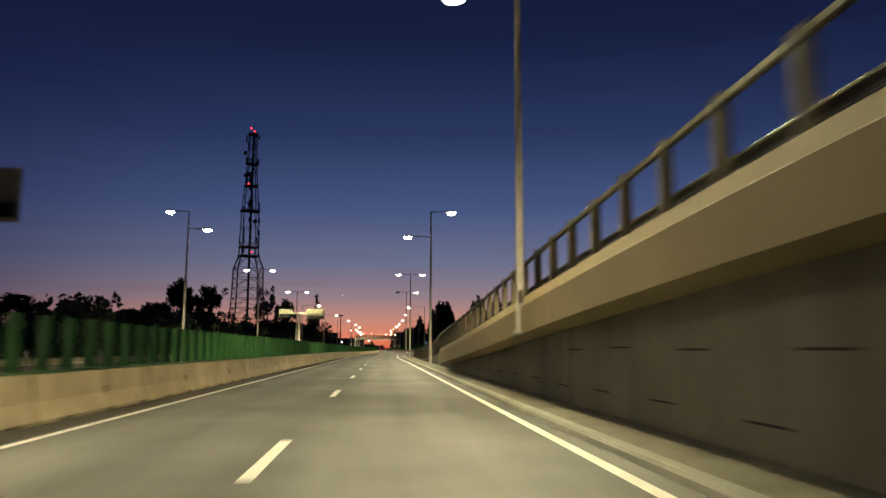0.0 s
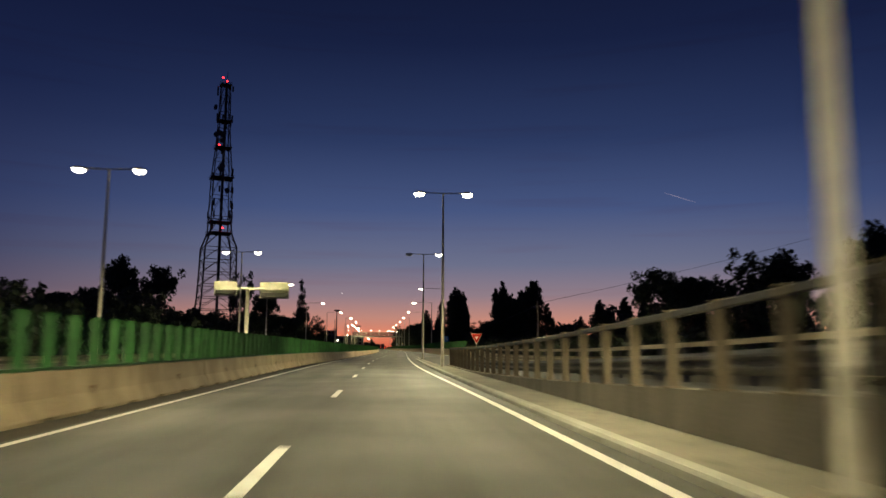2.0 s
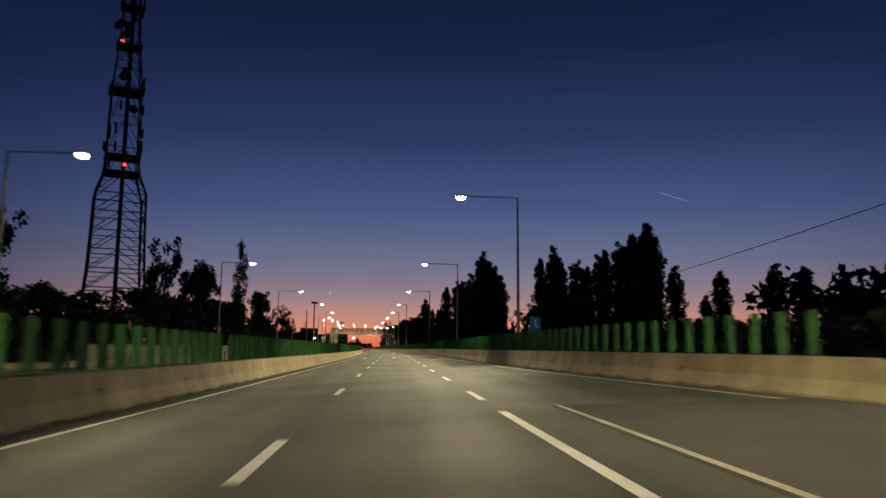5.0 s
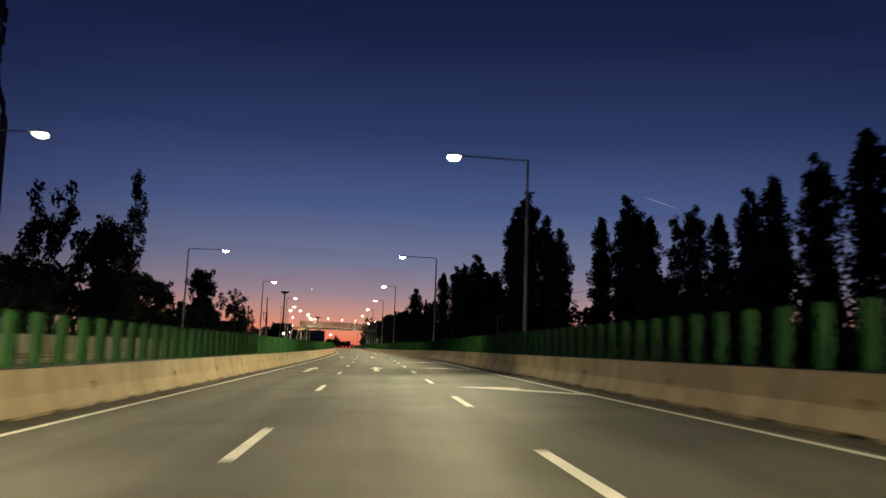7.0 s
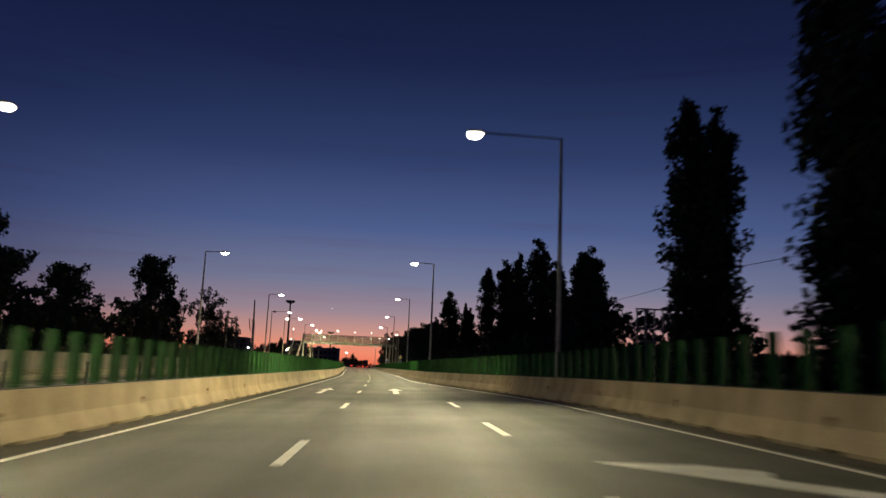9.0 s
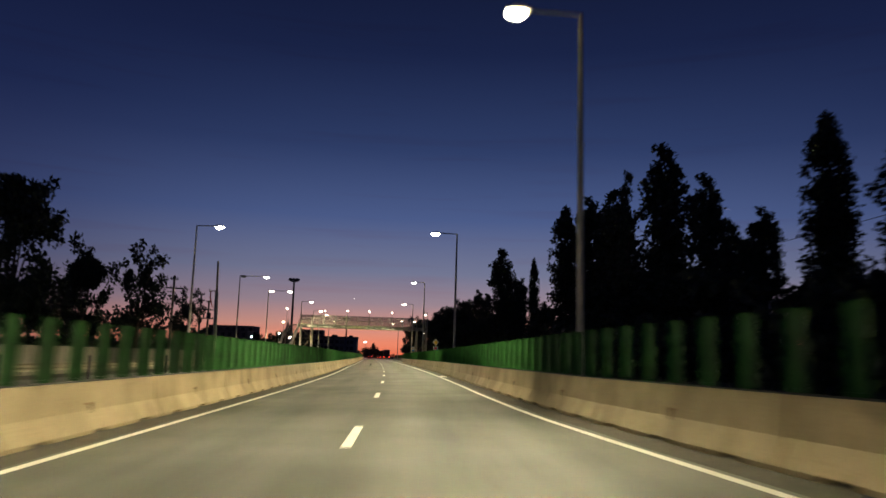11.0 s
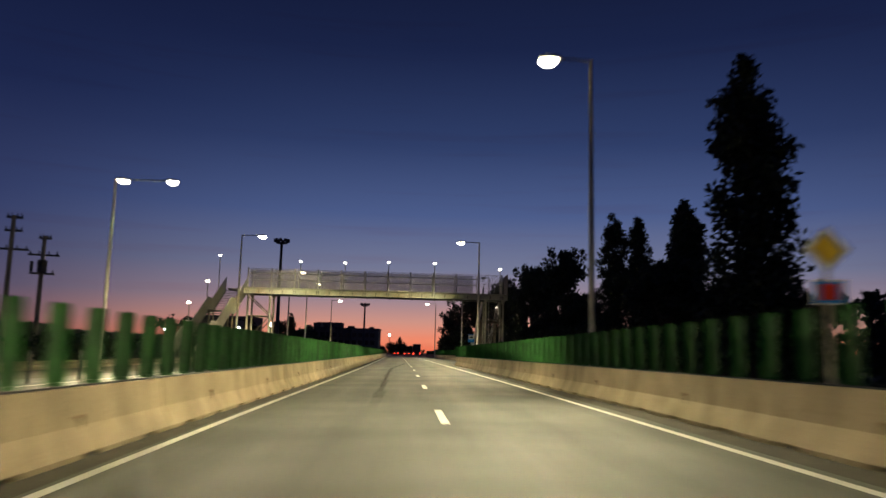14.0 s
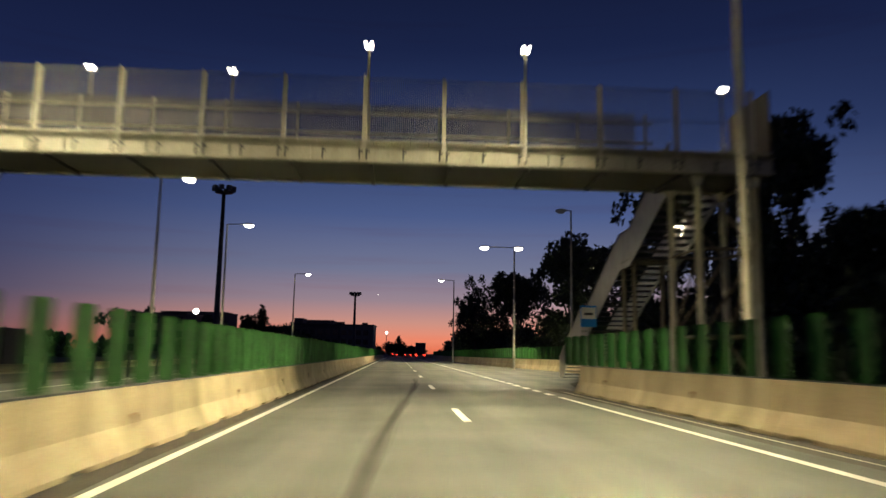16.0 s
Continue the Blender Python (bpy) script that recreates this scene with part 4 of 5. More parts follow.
# ---- the lattice mast ----
def lattice_tower(x, y):
    t = thing("radio_tower", "tall dark steel lattice radio tower with red beacons", "tower", at=pose(x, y, 0, 0, 0, 22))
    levels = [(0, 6.1), (4, 5.7), (8, 5.3), (11.5, 5.0), (15, 4.7), (18.5, 4.57), (22, 4.45), (25.5, 4.37), (29, 4.3), (33.5, 2.85), (38, 2.8), (44, 2.7), (50, 2.55), (55, 2.15), (59, 1.8), (64, 1.55), (69, 1.4), (74, 1.3), (78, 1.2)]
    corner = lambda k, w: ((-w, -w), (w, -w), (w, w), (-w, w))[k % 4]
    for k in range(4):
        part("leg", Shape().tube([(*corner(k, w), z) for z, w in levels], [0.22 if z < 34 else 0.14 for z, w in levels], 6), MAST_RED, t)
    for i, ((z0, w0), (z1, w1)) in enumerate(zip(levels, levels[1:])):
        for k in range(4):
            bar = lambda p, q, rad: part("brace", Shape().tube((p, q), rad, 5), MAST_RED, t)
            a, b, c, d = (*corner(k, w0), z0), (*corner(k + 1, w0), z0), (*corner(k + 1, w1), z1), (*corner(k, w1), z1)
            r = 0.085 if z0 < 34 else 0.065
            m = [(p + q) / 2 for p, q in zip(d, c)]
            bar(a, m, r), bar(b, m, r), bar(d, c, r * 1.25)
            if z0 < 30:
                mid = lambda p, q: [(s + u) / 2 for s, u in zip(p, q)]
                bar(mid(a, d), mid(a, m), r * 0.8), bar(mid(b, c), mid(b, m), r * 0.8)
    part("cable_ladder", Shape().box((0.3, 0.2, 39), (0.75, 0.4, 78)), DARK_STEEL, t, "dark ladder and cable run up the middle")
    for z, w in ((33.3, 3.3), (36.5, 3.1), (49.5, 3.1), (58.5, 2.3), (66.5, 1.9), (77.5, 1.6)):
        part("platform", Shape().box((0, 0, z), (2 * w, 2 * w, 0.18)).box((0, -w, z + 0.6), (2 * w, 0.05, 0.08)).box((0, w, z + 0.6), (2 * w, 0.05, 0.08)).box((-w, 0, z + 0.6), (0.05, 2 * w, 0.08)).box((w, 0, z + 0.6), (0.05, 2 * w, 0.08)), MAST_RED, t)
    rng = random.Random(5)
    for k in range(30):
        z = rng.choice((35, 37, 39, 41, 43, 46, 50, 51, 59, 61, 66, 68, 72, 76)) + rng.uniform(-0.6, 0.8)
        w = 3.3 if z < 48 else 3.0 if z < 56 else 2.2
        a = rng.uniform(0, 6.28)
        part("antenna_panel", Shape().box((w * math.cos(a), w * math.sin(a), z), (0.42, 0.42, rng.uniform(1.6, 2.8))), DARK_STEEL, t)
    for k in range(9):
        z, a = rng.choice((45, 52, 60, 62, 67.5, 70)) + rng.uniform(-0.5, 0.5), rng.uniform(3.2, 6.2)
        c = Vector((2.7 * math.cos(a), 2.7 * math.sin(a), z))
        d = Vector((math.cos(a), math.sin(a), 0))
        part("dish", Shape().tube((c, c + 0.35 * d, c + 0.5 * d), (0.35, 0.85, 0.85), 14), DARK_STEEL, t, "drum-shaped dish antenna")
    part("spire", Shape().tube(((0.4, 0, 77), (0.4, 0, 82)), 0.07, 6), DARK_STEEL, t)
    for p in ((0.2, -1.3, 78.4), (-1.0, -1.0, 79.5), (-1.4, -2.0, 58.9), (0.3, -3.3, 34.6)):
        part("beacon", Shape().tube(((p[0], p[1], p[2] - 0.25), (p[0], p[1], p[2]), (p[0], p[1], p[2] + 0.25)), (0.3, 0.36, 0.1), 10), RED_GLOW, t, "lit red warning beacon")


lattice_tower(-47.5, 262.0)


# ---- footbridge ----
def screen_panel(w, h):
    """A framed screen of thin upright wires."""
    sh = Shape()
    n = int(w / 0.05)
    for i in range(1, n):
        x = w * i / n
        sh.box((x, 0, h / 2), (0.010, 0.008, h))
    for z in (0.02, h * 0.5, h - 0.02):
        sh.box((w / 2, 0.0, z), (w, 0.012, 0.02))
    return sh


def small_lamp(x, y, z, height, name="bridge_lamp", tint=SMALL_GLOW):
    p = thing(name, "small lit twin-head lamp on a slim steel post", "lamp", "footbridge lamps", pose(x, y, z))
    part("post", Shape().tube(((0, 0, 0), (0, 0, height)), (0.045, 0.035), 8), WHITE_STEEL, p)
    for s in (-1, 1):
        head = part("lamp_head", Shape().box((0.07 * s, -0.04, height - 0.03), (0.09, 0.16, 0.15), Matrix.Rotation(0.25 * s, 3, "Y")), GALV, p)
        part("lens", Shape().box((0.074 * s, -0.125, height - 0.045), (0.075, 0.02, 0.12), Matrix.Rotation(0.25 * s, 3, "Y")), tint, head)
    li = new("light", small_light)
    li.parent, li.matrix_basis = p, pose(0, -0.2, height - 0.05, 35, 0, 0)
    return p


INFILL = material("grey_parapet_board", (0.27, 0.25, 0.215), (0.38, 0.355, 0.305), 0.7, grain=8, blotch=0.8, bump=0.05, vary=0.1, streak=0.3)
INFILL.node_tree.nodes["Principled BSDF"].inputs["Alpha"].default_value = 0.42


SCREEN_WIRE = material("dull_screen_wire", (0.10, 0.095, 0.085), (0.17, 0.16, 0.145), 0.6, 0.3, grain=20, blotch=1.0, bump=0)


def footbridge():
    br = thing("footbridge", "pale steel footbridge with wire screens over the carriageway", "footbridge", at=pose(0, 395.9, -0.14, 0, 0, 1.85))
    x0, x1, zb, zt, w = -14.4, 9.0, 6.14, 6.58, 2.35
    for y in (0.0, w):
        girder = part("girder", Shape().sweep(((-0.11, 0), (0.11, 0), (0.11, 0.024), (0.016, 0.024), (0.016, zt - zb - 0.024), (0.11, zt - zb - 0.024), (0.11, zt - zb), (-0.11, zt - zb), (-0.11, zt - zb - 0.024), (-0.016, zt - zb - 0.024), (-0.016, 0.024), (-0.11, 0.024)), [(x0, y, zb, math.pi / 2), (x1, y, zb, math.pi / 2)]), WHITE_STEEL, br, "pale painted steel girder")
        x = x0 + 1.0
        while x < x1:
            part("stiffener", Shape().box((x, y - 0.06, (zb + zt) / 2), (0.02, 0.10, zt - zb - 0.05)), WHITE_STEEL, girder)
            x += 2.05
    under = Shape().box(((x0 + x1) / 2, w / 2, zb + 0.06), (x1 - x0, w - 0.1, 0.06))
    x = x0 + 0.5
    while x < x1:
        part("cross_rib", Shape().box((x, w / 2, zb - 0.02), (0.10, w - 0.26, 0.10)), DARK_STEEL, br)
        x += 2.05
    part("underside", under, DARK_STEEL, br, "steel underside, darker than the girders")
    part("deck", Shape().box(((x0 + x1) / 2, w / 2, zt + 0.03), (x1 - x0, w, 0.06)), WALL_CONCRETE, br)
    # the near side: tall plates that carry a fine wire screen, two rails behind it
    x = -14.1
    while x < 8.6:
        post = Shape()
        for dy in (-0.05, 0.05):
            post.face((x - 0.055, -0.06 + dy, zb + 0.1), (x + 0.055, -0.06 + dy, zb + 0.1), (x + 0.055, -0.06 + dy, 8.36), (x - 0.02, -0.06 + dy, 8.44), (x - 0.055, -0.06 + dy, 8.44))
        for (px, pz), (qx, qz) in zip(((-0.055, zb + 0.1), (0.055, zb + 0.1), (0.055, 8.36), (-0.02, 8.44), (-0.055, 8.44)), ((0.055, zb + 0.1), (0.055, 8.36), (-0.02, 8.44), (-0.055, 8.44), (-0.055, zb + 0.1))):
            post.face((x + px, -0.11, pz), (x + qx, -0.11, qz), (x + qx, -0.01, qz), (x + px, -0.01, pz))
        part("screen_post", post, WHITE_STEEL, br)
        if x + 2.05 < 8.7:
            sp = part("wire_screen", screen_panel(1.94, 1.72), SCREEN_WIRE, br, "fine upright wire screen")
            tagged(sp, kind="stuff")
            sp.location = (x + 0.057, -0.04, zt + 0.09)
        for dx in (-0.10, 0.08, 1.02):
            part("bolt_plate", Shape().box((x + dx, -0.125, zb + 0.20), (0.05, 0.03, 0.30)).box((x + dx + 0.05, -0.12, zb + 0.27), (0.07, 0.02, 0.06)), DARK_STEEL, br)
        x += 2.05
    # slabs of the deck show their edges over the girder
    x = x0 + 0.02
    while x < x1 - 0.4:
        part("deck_slab", Shape().box((x + 0.235, -0.02, zt + 0.085), (0.455, 0.36, 0.05)), WHITE_STEEL, br)
        x += 0.475
    # the far side: a parapet of pale boards between short posts
    x = -14.1
    while x < 7.4:
        part("parapet_post", Shape().box((x, w + 0.0, zt + 0.95), (0.07, 0.06, 1.9)), WHITE_STEEL, br)
        x += 2.05
    x = -14.2
    while x < 6.3:
        part("infill_board", Shape().box((x, w + 0.06, zt + 1.02), (0.404, 0.025, 1.84)), INFILL, br)
        x += 0.41
    for z in (1.62, 1.02):
        part("handrail", Shape().box(((x0 + 6.6) / 2, w - 0.05, zt + z), (6.6 - x0, 0.05, 0.07)), WHITE_STEEL, br)
    # towers under both ends
    for cx, hw in ((7.85, 0.78), (-13.1, 0.97)):
        for dx in (-hw, hw):
            for y in (0.3, w - 0.1):
                part("column", Shape().tube(((cx + dx, y, -0.3), (cx + dx, y, zb - 0.25)), 0.10, 12).tube(((cx + dx, y, zb - 0.28), (cx + dx, y, zb)), (0.10, 0.20), 12), GALV, br)
        for y in (0.3, w - 0.1):
            for z in (1.9, 4.2):
                part("brace", Shape().tube(((cx - hw, y, z), (cx + hw, y, z)), 0.045, 8), RAMP_STEEL, br)
            part("brace", Shape().tube(((cx - hw, y, 1.9), (cx + hw, y, 4.2)), 0.045, 8).tube(((cx + hw, y, 4.2), (cx - hw, y, zb - 0.2)), 0.045, 8), RAMP_STEEL, br)
        for dx in (-hw, hw):
            for z in (1.9, 4.2):
                part("brace", Shape().tube(((cx + dx, 0.3, z), (cx + dx, w - 0.1, z)), 0.04, 8), RAMP_STEEL, br)
            part("brace", Shape().tube(((cx + dx, 0.3, 0.3), (cx + dx, w - 0.1, 1.9)), 0.04, 8).tube(((cx + dx, 0.3, 4.2), (cx + dx, w - 0.1, 1.9)), 0.04, 8), RAMP_STEEL, br)
    part("end_panel", Shape().box((8.98, w / 2, zt + 0.95), (0.04, w, 1.9)), RAMP_STEEL, br)
    return br


footbridge()


def stair(name, label, x, y_top, z_top, y_low, z_low, width, landings):
    """A straight steel flight along the road with closed side panels; landings: shares of the way."""
    s = thing(name, label, "staircase", at=pose(x, 0, 0))
    rise = z_top - z_low
    n = int(rise / 0.165)
    d = 1 if y_low > y_top else -1
    # flights broken by level landings
    run = abs(y_low - y_top)
    flat = 1.3
    slope_run = run - flat * len(landings)
    dist, z = 0.0, z_top
    path = [(0.0, z_top)]
    last = 0.0
    for share in [*landings, 1.0]:
        dist += slope_run * (share - last)
        z = z_top - rise * share
        path.append((dist, z))
        if share < 1.0:
            dist += flat
            path.append((dist, z))
        last = share
    for (a, za), (b, zb) in zip(path, path[1:]):
        if abs(za - zb) < 0.01:
            part("landing", Shape().box((0, y_top + d * (a + b) / 2, za - 0.04), (width, b - a, 0.08)), WALL_CONCRETE, s)
        else:
            k = max(1, int((za - zb) / 0.165))
            for i in range(k):
                # treads get a dark colour that stands for shade inside the stair
                part("tread", Shape().box((0, y_top + d * (a + (b - a) * (i + 0.5) / k), za - (za - zb) * (i + 1) / k + 0.0), (width - 0.1, (b - a) / k + 0.02, 0.045)), DARK_STEEL, s)
        for side in (-1, 1):
            sx = side * width / 2
            ya, yb = y_top + d * a, y_top + d * b
            p = Shape()
            for dx in (0.0, 0.035):
                p.face((sx + dx, ya, za - 0.28), (sx + dx, yb, zb - 0.28), (sx + dx, yb, zb + 1.0), (sx + dx, ya, za + 1.0))
            p.face((sx, ya, za + 1.0), (sx, yb, zb + 1.0), (sx + 0.035, yb, zb + 1.0), (sx + 0.035, ya, za + 1.0))
            p.face((sx, ya, za - 0.28), (sx, yb, zb - 0.28), (sx + 0.035, yb, zb - 0.28), (sx + 0.035, ya, za - 0.28))
            part("side_panel", p, WHITE_STEEL, s, "pale steel side panel")
            part("cap_rail", Shape().tube(((sx, ya, za + 1.03), (sx, yb, zb + 1.03)), 0.035, 8), GALV, s)
    for a, za in path[1:-1]:
        for side in (-1, 1):
            part("prop", Shape().tube(((side * (width / 2 - 0.15), y_top + d * a, -0.3), (side * (width / 2 - 0.15), y_top + d * a, za - 0.1)), 0.08, 10), RAIL_STEEL, s)
    return s


stair("staircase", "pale steel staircase with closed sides down from the footbridge", 7.85, 398.4, 6.46, 416.0, 0.1, 1.7, (0.29, 0.65))
stair("staircase", "pale steel staircase with closed sides and lamps above", -15.4, 396.8, 6.46, 382.5, 0.1, 1.9, (0.34, 0.68))
part("deck_link", Shape().box((0.5, 397.2, 6.41), (2.2, 2.2, 0.12)), WALL_CONCRETE, bpy.data.objects["staircase.001"])
small_lamp(-1.74, 395.86, 6.16, 3.0)
small_lamp(2.37, 395.86, 6.16, 3.0)
small_lamp(-5.9, 398.3, 6.60, 2.7)
small_lamp(-10.0, 398.3, 6.60, 2.7)
small_lamp(8.5, 398.1, 6.60, 2.45)
small_lamp(-16.5, 394.9, 5.85, 3.4)
small_lamp(-16.5, 391.7, 4.4, 2.3)
small_lamp(-16.5, 387.2, 2.2, 2.4)
small_lamp(8.6, 402.5, 4.2, 1.6)


# ---- masts, poles and wires ----
def flood_mast(x, y, h):
    m = thing("flood_mast", "tall dark steel mast with a ring of unlit floodlights", "mast", at=pose(x, y, -0.1))
    part("pole", Shape().tube(((0, 0, 0), (0, 0, h)), (0.42, 0.24), 12), DARK_STEEL, m)
    part("ring", Shape().tube(((0, 0, h - 0.2), (0, 0, h), (0, 0, h + 0.15)), (0.3, 1.15, 1.15), 14), DARK_STEEL, m)
    for k in range(8):
        a = k * math.pi / 4
        part("floodlight", Shape().box((1.25 * math.cos(a), 1.25 * math.sin(a), h + 0.55), (0.55, 0.55, 0.6), Matrix.Rotation(a, 3, "Z")), DARK_STEEL, m)


flood_mast(-26.5, 473.0, 21.7)
flood_mast(-17.0, 563.0, 15.4)


def power_pole(x, y, h, arms=((0.6, 1.9),), turn=0.0, lean=0.0, r=0.16, label="weathered grey power pole with crossarms and insulators"):
    """arms: how far below the top each crossarm sits, and its length."""
    p = thing("power_pole", label, "power pole", "power poles", pose(x, y, -0.2, 0, lean, turn))
    part("pole", Shape().tube(((0, 0, 0), (0, 0, h)), (r, r * 0.66), 12), WOOD_POLE, p)
    for down, long in arms:
        arm = part("crossarm", Shape().box((0, r + 0.04, h - down), (long, 0.12, 0.15)), DARK_STEEL, p)
        for dx in (-0.42, -0.16, 0.16, 0.42):
            part("insulator", Shape().tube(((dx * long, r + 0.04, h - down + 0.06), (dx * long, r + 0.04, h - down + 0.30)), (0.07, 0.04), 8), DARK_STEEL, arm)
    return p


power_pole(19.66, 143.0, 7.5, ((0.9, 1.9),), 60)
sleeved = power_pole(-19.7, 356.6, 12.9, (), 0, -1.5, 0.19, "tall pole with a pale lower sleeve and hanging red cable")
part("sleeve", Shape().tube(((0, 0, 0.4), (0, 0, 8.8), (0, 0, 9.0)), (0.27, 0.23, 0.20), 14), WHITE_STEEL, sleeved, "pale painted lower sleeve of the pole")
part("bracket", Shape().box((-0.45, -0.1, 9.05), (1.0, 0.10, 0.10)).box((-0.85, -0.1, 9.2), (0.10, 0.10, 0.30)), WHITE_STEEL, sleeved)
part("cable", Shape().tube(((-0.70, -0.15, 9.0), (-0.74, -0.15, 8.3), (-0.62, -0.15, 7.6), (-0.36, -0.15, 6.9)), (0.06, 0.09, 0.08, 0.05), 8), SIGN_RED, sleeved, "red hanging cable")
power_pole(-23.7, 351.0, 10.3, ((0.4, 0.9), (1.5, 1.9)), 20, 0, 0.19)
power_pole(-29.3, 385.2, 10.8, ((0.1, 1.1), (1.1, 1.2), (2.5, 2.3)), 15, 0, 0.22)
transformer_pole = power_pole(-29.0, 389.3, 9.9, ((0.15, 0.9), (1.5, 2.3), (3.0, 1.8)), 15, 0, 0.22, "weathered power pole with crossarms and a transformer")
part("transformer", Shape().tube(((0.1, -0.42, 6.9), (0.1, -0.42, 7.9)), 0.36, 14).tube(((-0.7, -0.2, 7.0), (-0.7, -0.2, 7.8)), 0.13, 10), DARK_STEEL, transformer_pole)
power_pole(33.83, 375.0, 18.0, ((0.4, 1.9), (3.0, 2.2), (4.6, 2.2)), 35, 0, 0.2)
power_pole(34.75, 375.0, 18.0, ((0.15, 1.4), (3.7, 2.6)), 35, 0, 0.2)
power_pole(26.0, 262.0, 9.0, ((0.5, 1.9),), 30)


def wire(a, b, sag):
    pts = [Vector(a).lerp(Vector(b), k / 12) - Vector((0, 0, sag * 4 * (k / 12) * (1 - k / 12))) for k in range(13)]
    return tagged(part("overhead_wire", Shape().tube(pts, 0.022, 5), DARK_STEEL), "thin dark overhead wire between poles", "wire", "overhead wires")


wire((19.7, 143.0, 7.0), (70.0, 150.0, 19.6), 0.4)
wire((19.7, 143.0, 6.9), (26.0, 262.0, 8.6), 1.2)
wire((26.0, 262.0, 8.6), (33.9, 375.0, 14.6), 1.4)


def steel_frame(x, y):
    f = thing("steel_frame", "bare pale steel frame of a shed behind the trees", "frame", at=pose(x, y, 0))
    for i in range(9):
        part("upright", Shape().box((i * 0.6, 0, 2.9), (0.09, 0.09, 5.8)), GALV, f)
    for z in (5.75, 4.4, 3.6):
        part("rail", Shape().box((2.4, 0, z), (5.0, 0.09, 0.10)), GALV, f)


steel_frame(20.4, 262.0)
steel_frame(25.9, 310.0)


def water_tower(x, y):
    w = thing("water_tower", "dark mushroom-shaped concrete water tower with antennas", "water tower", at=pose(x, y, 0))
    part("shaft", Shape().tube(((0, 0, -0.2), (0, 0, 24)), (2.9, 2.1), 20), FACADE, w)
    part("tank", Shape().tube(((0, 0, 23.4), (0, 0, 27.4), (0, 0, 28.4), (0, 0, 29.0)), (2.1, 6.1, 6.5, 5.6), 28), FACADE, w)
    for dx, dy in ((-2, 0), (-1, 1), (2.2, 0.5), (2.8, -0.8), (-1.4, -1.2)):
        part("antenna", Shape().box((dx * 0.7, dy * 0.7, 30.0), (0.4, 0.35, 2.6)), DARK_STEEL, w)


water_tower(152.0, 312.0)


def factory():
    f = thing("factory_building", "dark flat-roofed factory block with a paler annexe", "building", at=pose(0, 600, -0.2))
    part("wall", Shape().box((-31.5, 8, 4.7), (14, 16, 9.4)), FACADE, f)
    part("wall", Shape().box((-19.5, 6.2, 4.7), (9.9, 13, 9.4)), FACADE_PALE, f, "pale rendered annexe wall")
    part("tower_block", Shape().box((-37.3, 6, 5.7), (2.6, 8, 11.4)), FACADE, f)
    part("roof", Shape().box((-26.5, 7, 9.55), (24.3, 15, 0.3)), DARK_STEEL, f)
    part("roof_unit", Shape().box((-25, 5, 10.1), (2.5, 2, 0.9)), DARK_STEEL, f)
    part("roof_unit", Shape().box((-17.5, 5, 10.0), (1.6, 2, 0.8)), DARK_STEEL, f)
    for row in range(3):
        for k in range(10):
            x = -37.6 + 2.25 * k if k < 6 else -23.8 + 2.2 * (k - 6)
            part("window", Shape().box((x + 0.4, -0.06 if x < -25 else -0.32, 1.8 + 2.7 * row), (1.5, 0.08, 1.5)), WINDOW, f)


factory()


def far_block(x, y, w, d, h, n, floors):
    f = thing("far_building", "dark flat-roofed block far beside the road", "building", at=pose(x, y, -0.2))
    part("wall", Shape().box((0, 0, h / 2), (w, d, h)), FACADE, f)
    part("roof", Shape().box((0, 0, h + 0.15), (w + 0.4, d + 0.4, 0.3)), DARK_STEEL, f)
    for i in range(n):
        for k in range(floors):
            part("window", Shape().box((-w / 2 + (i + 0.5) * w / n, -d / 2 - 0.04, h * (k + 0.55) / floors), (w / n * 0.5, 0.08, h / floors * 0.5)), WINDOW, f)


far_block(-78, 640, 22, 16, 14, 6, 4)
far_block(-59.3, 550, 13, 12, 9.2, 5, 3)
far_block(-52, 760, 14, 14, 17, 4, 5)


def yard_flood(x, y, z, cold=True):
    p = thing("yard_floodlight", "bright cold floodlight on a pole beyond the carriageway", "floodlight", at=pose(x, y, -0.1))
    part("pole", Shape().tube(((0, 0, 0), (0, 0, z)), (0.12, 0.08), 8), DARK_STEEL, p)
    head = part("lamp_head", Shape().tube(((0, 0.2, z), (0, -0.2, z)), (0.25, 0.34), 14), DARK_STEEL, p)
    part("lens", Shape().tube(((0, -0.2, z), (0, -0.26, z)), (0.30, 0.26), 14), COLD_GLOW if cold else SMALL_GLOW, head)


yard_flood(-50.8, 542.4, 7.0)
yard_flood(-24.7, 458.5, 5.4, False)
yard_flood(-21.6, 619.0, 5.5, False)
yard_flood(-10.9, 606.0, 7.5)
yard_flood(-64.0, 520.0, 5.5)


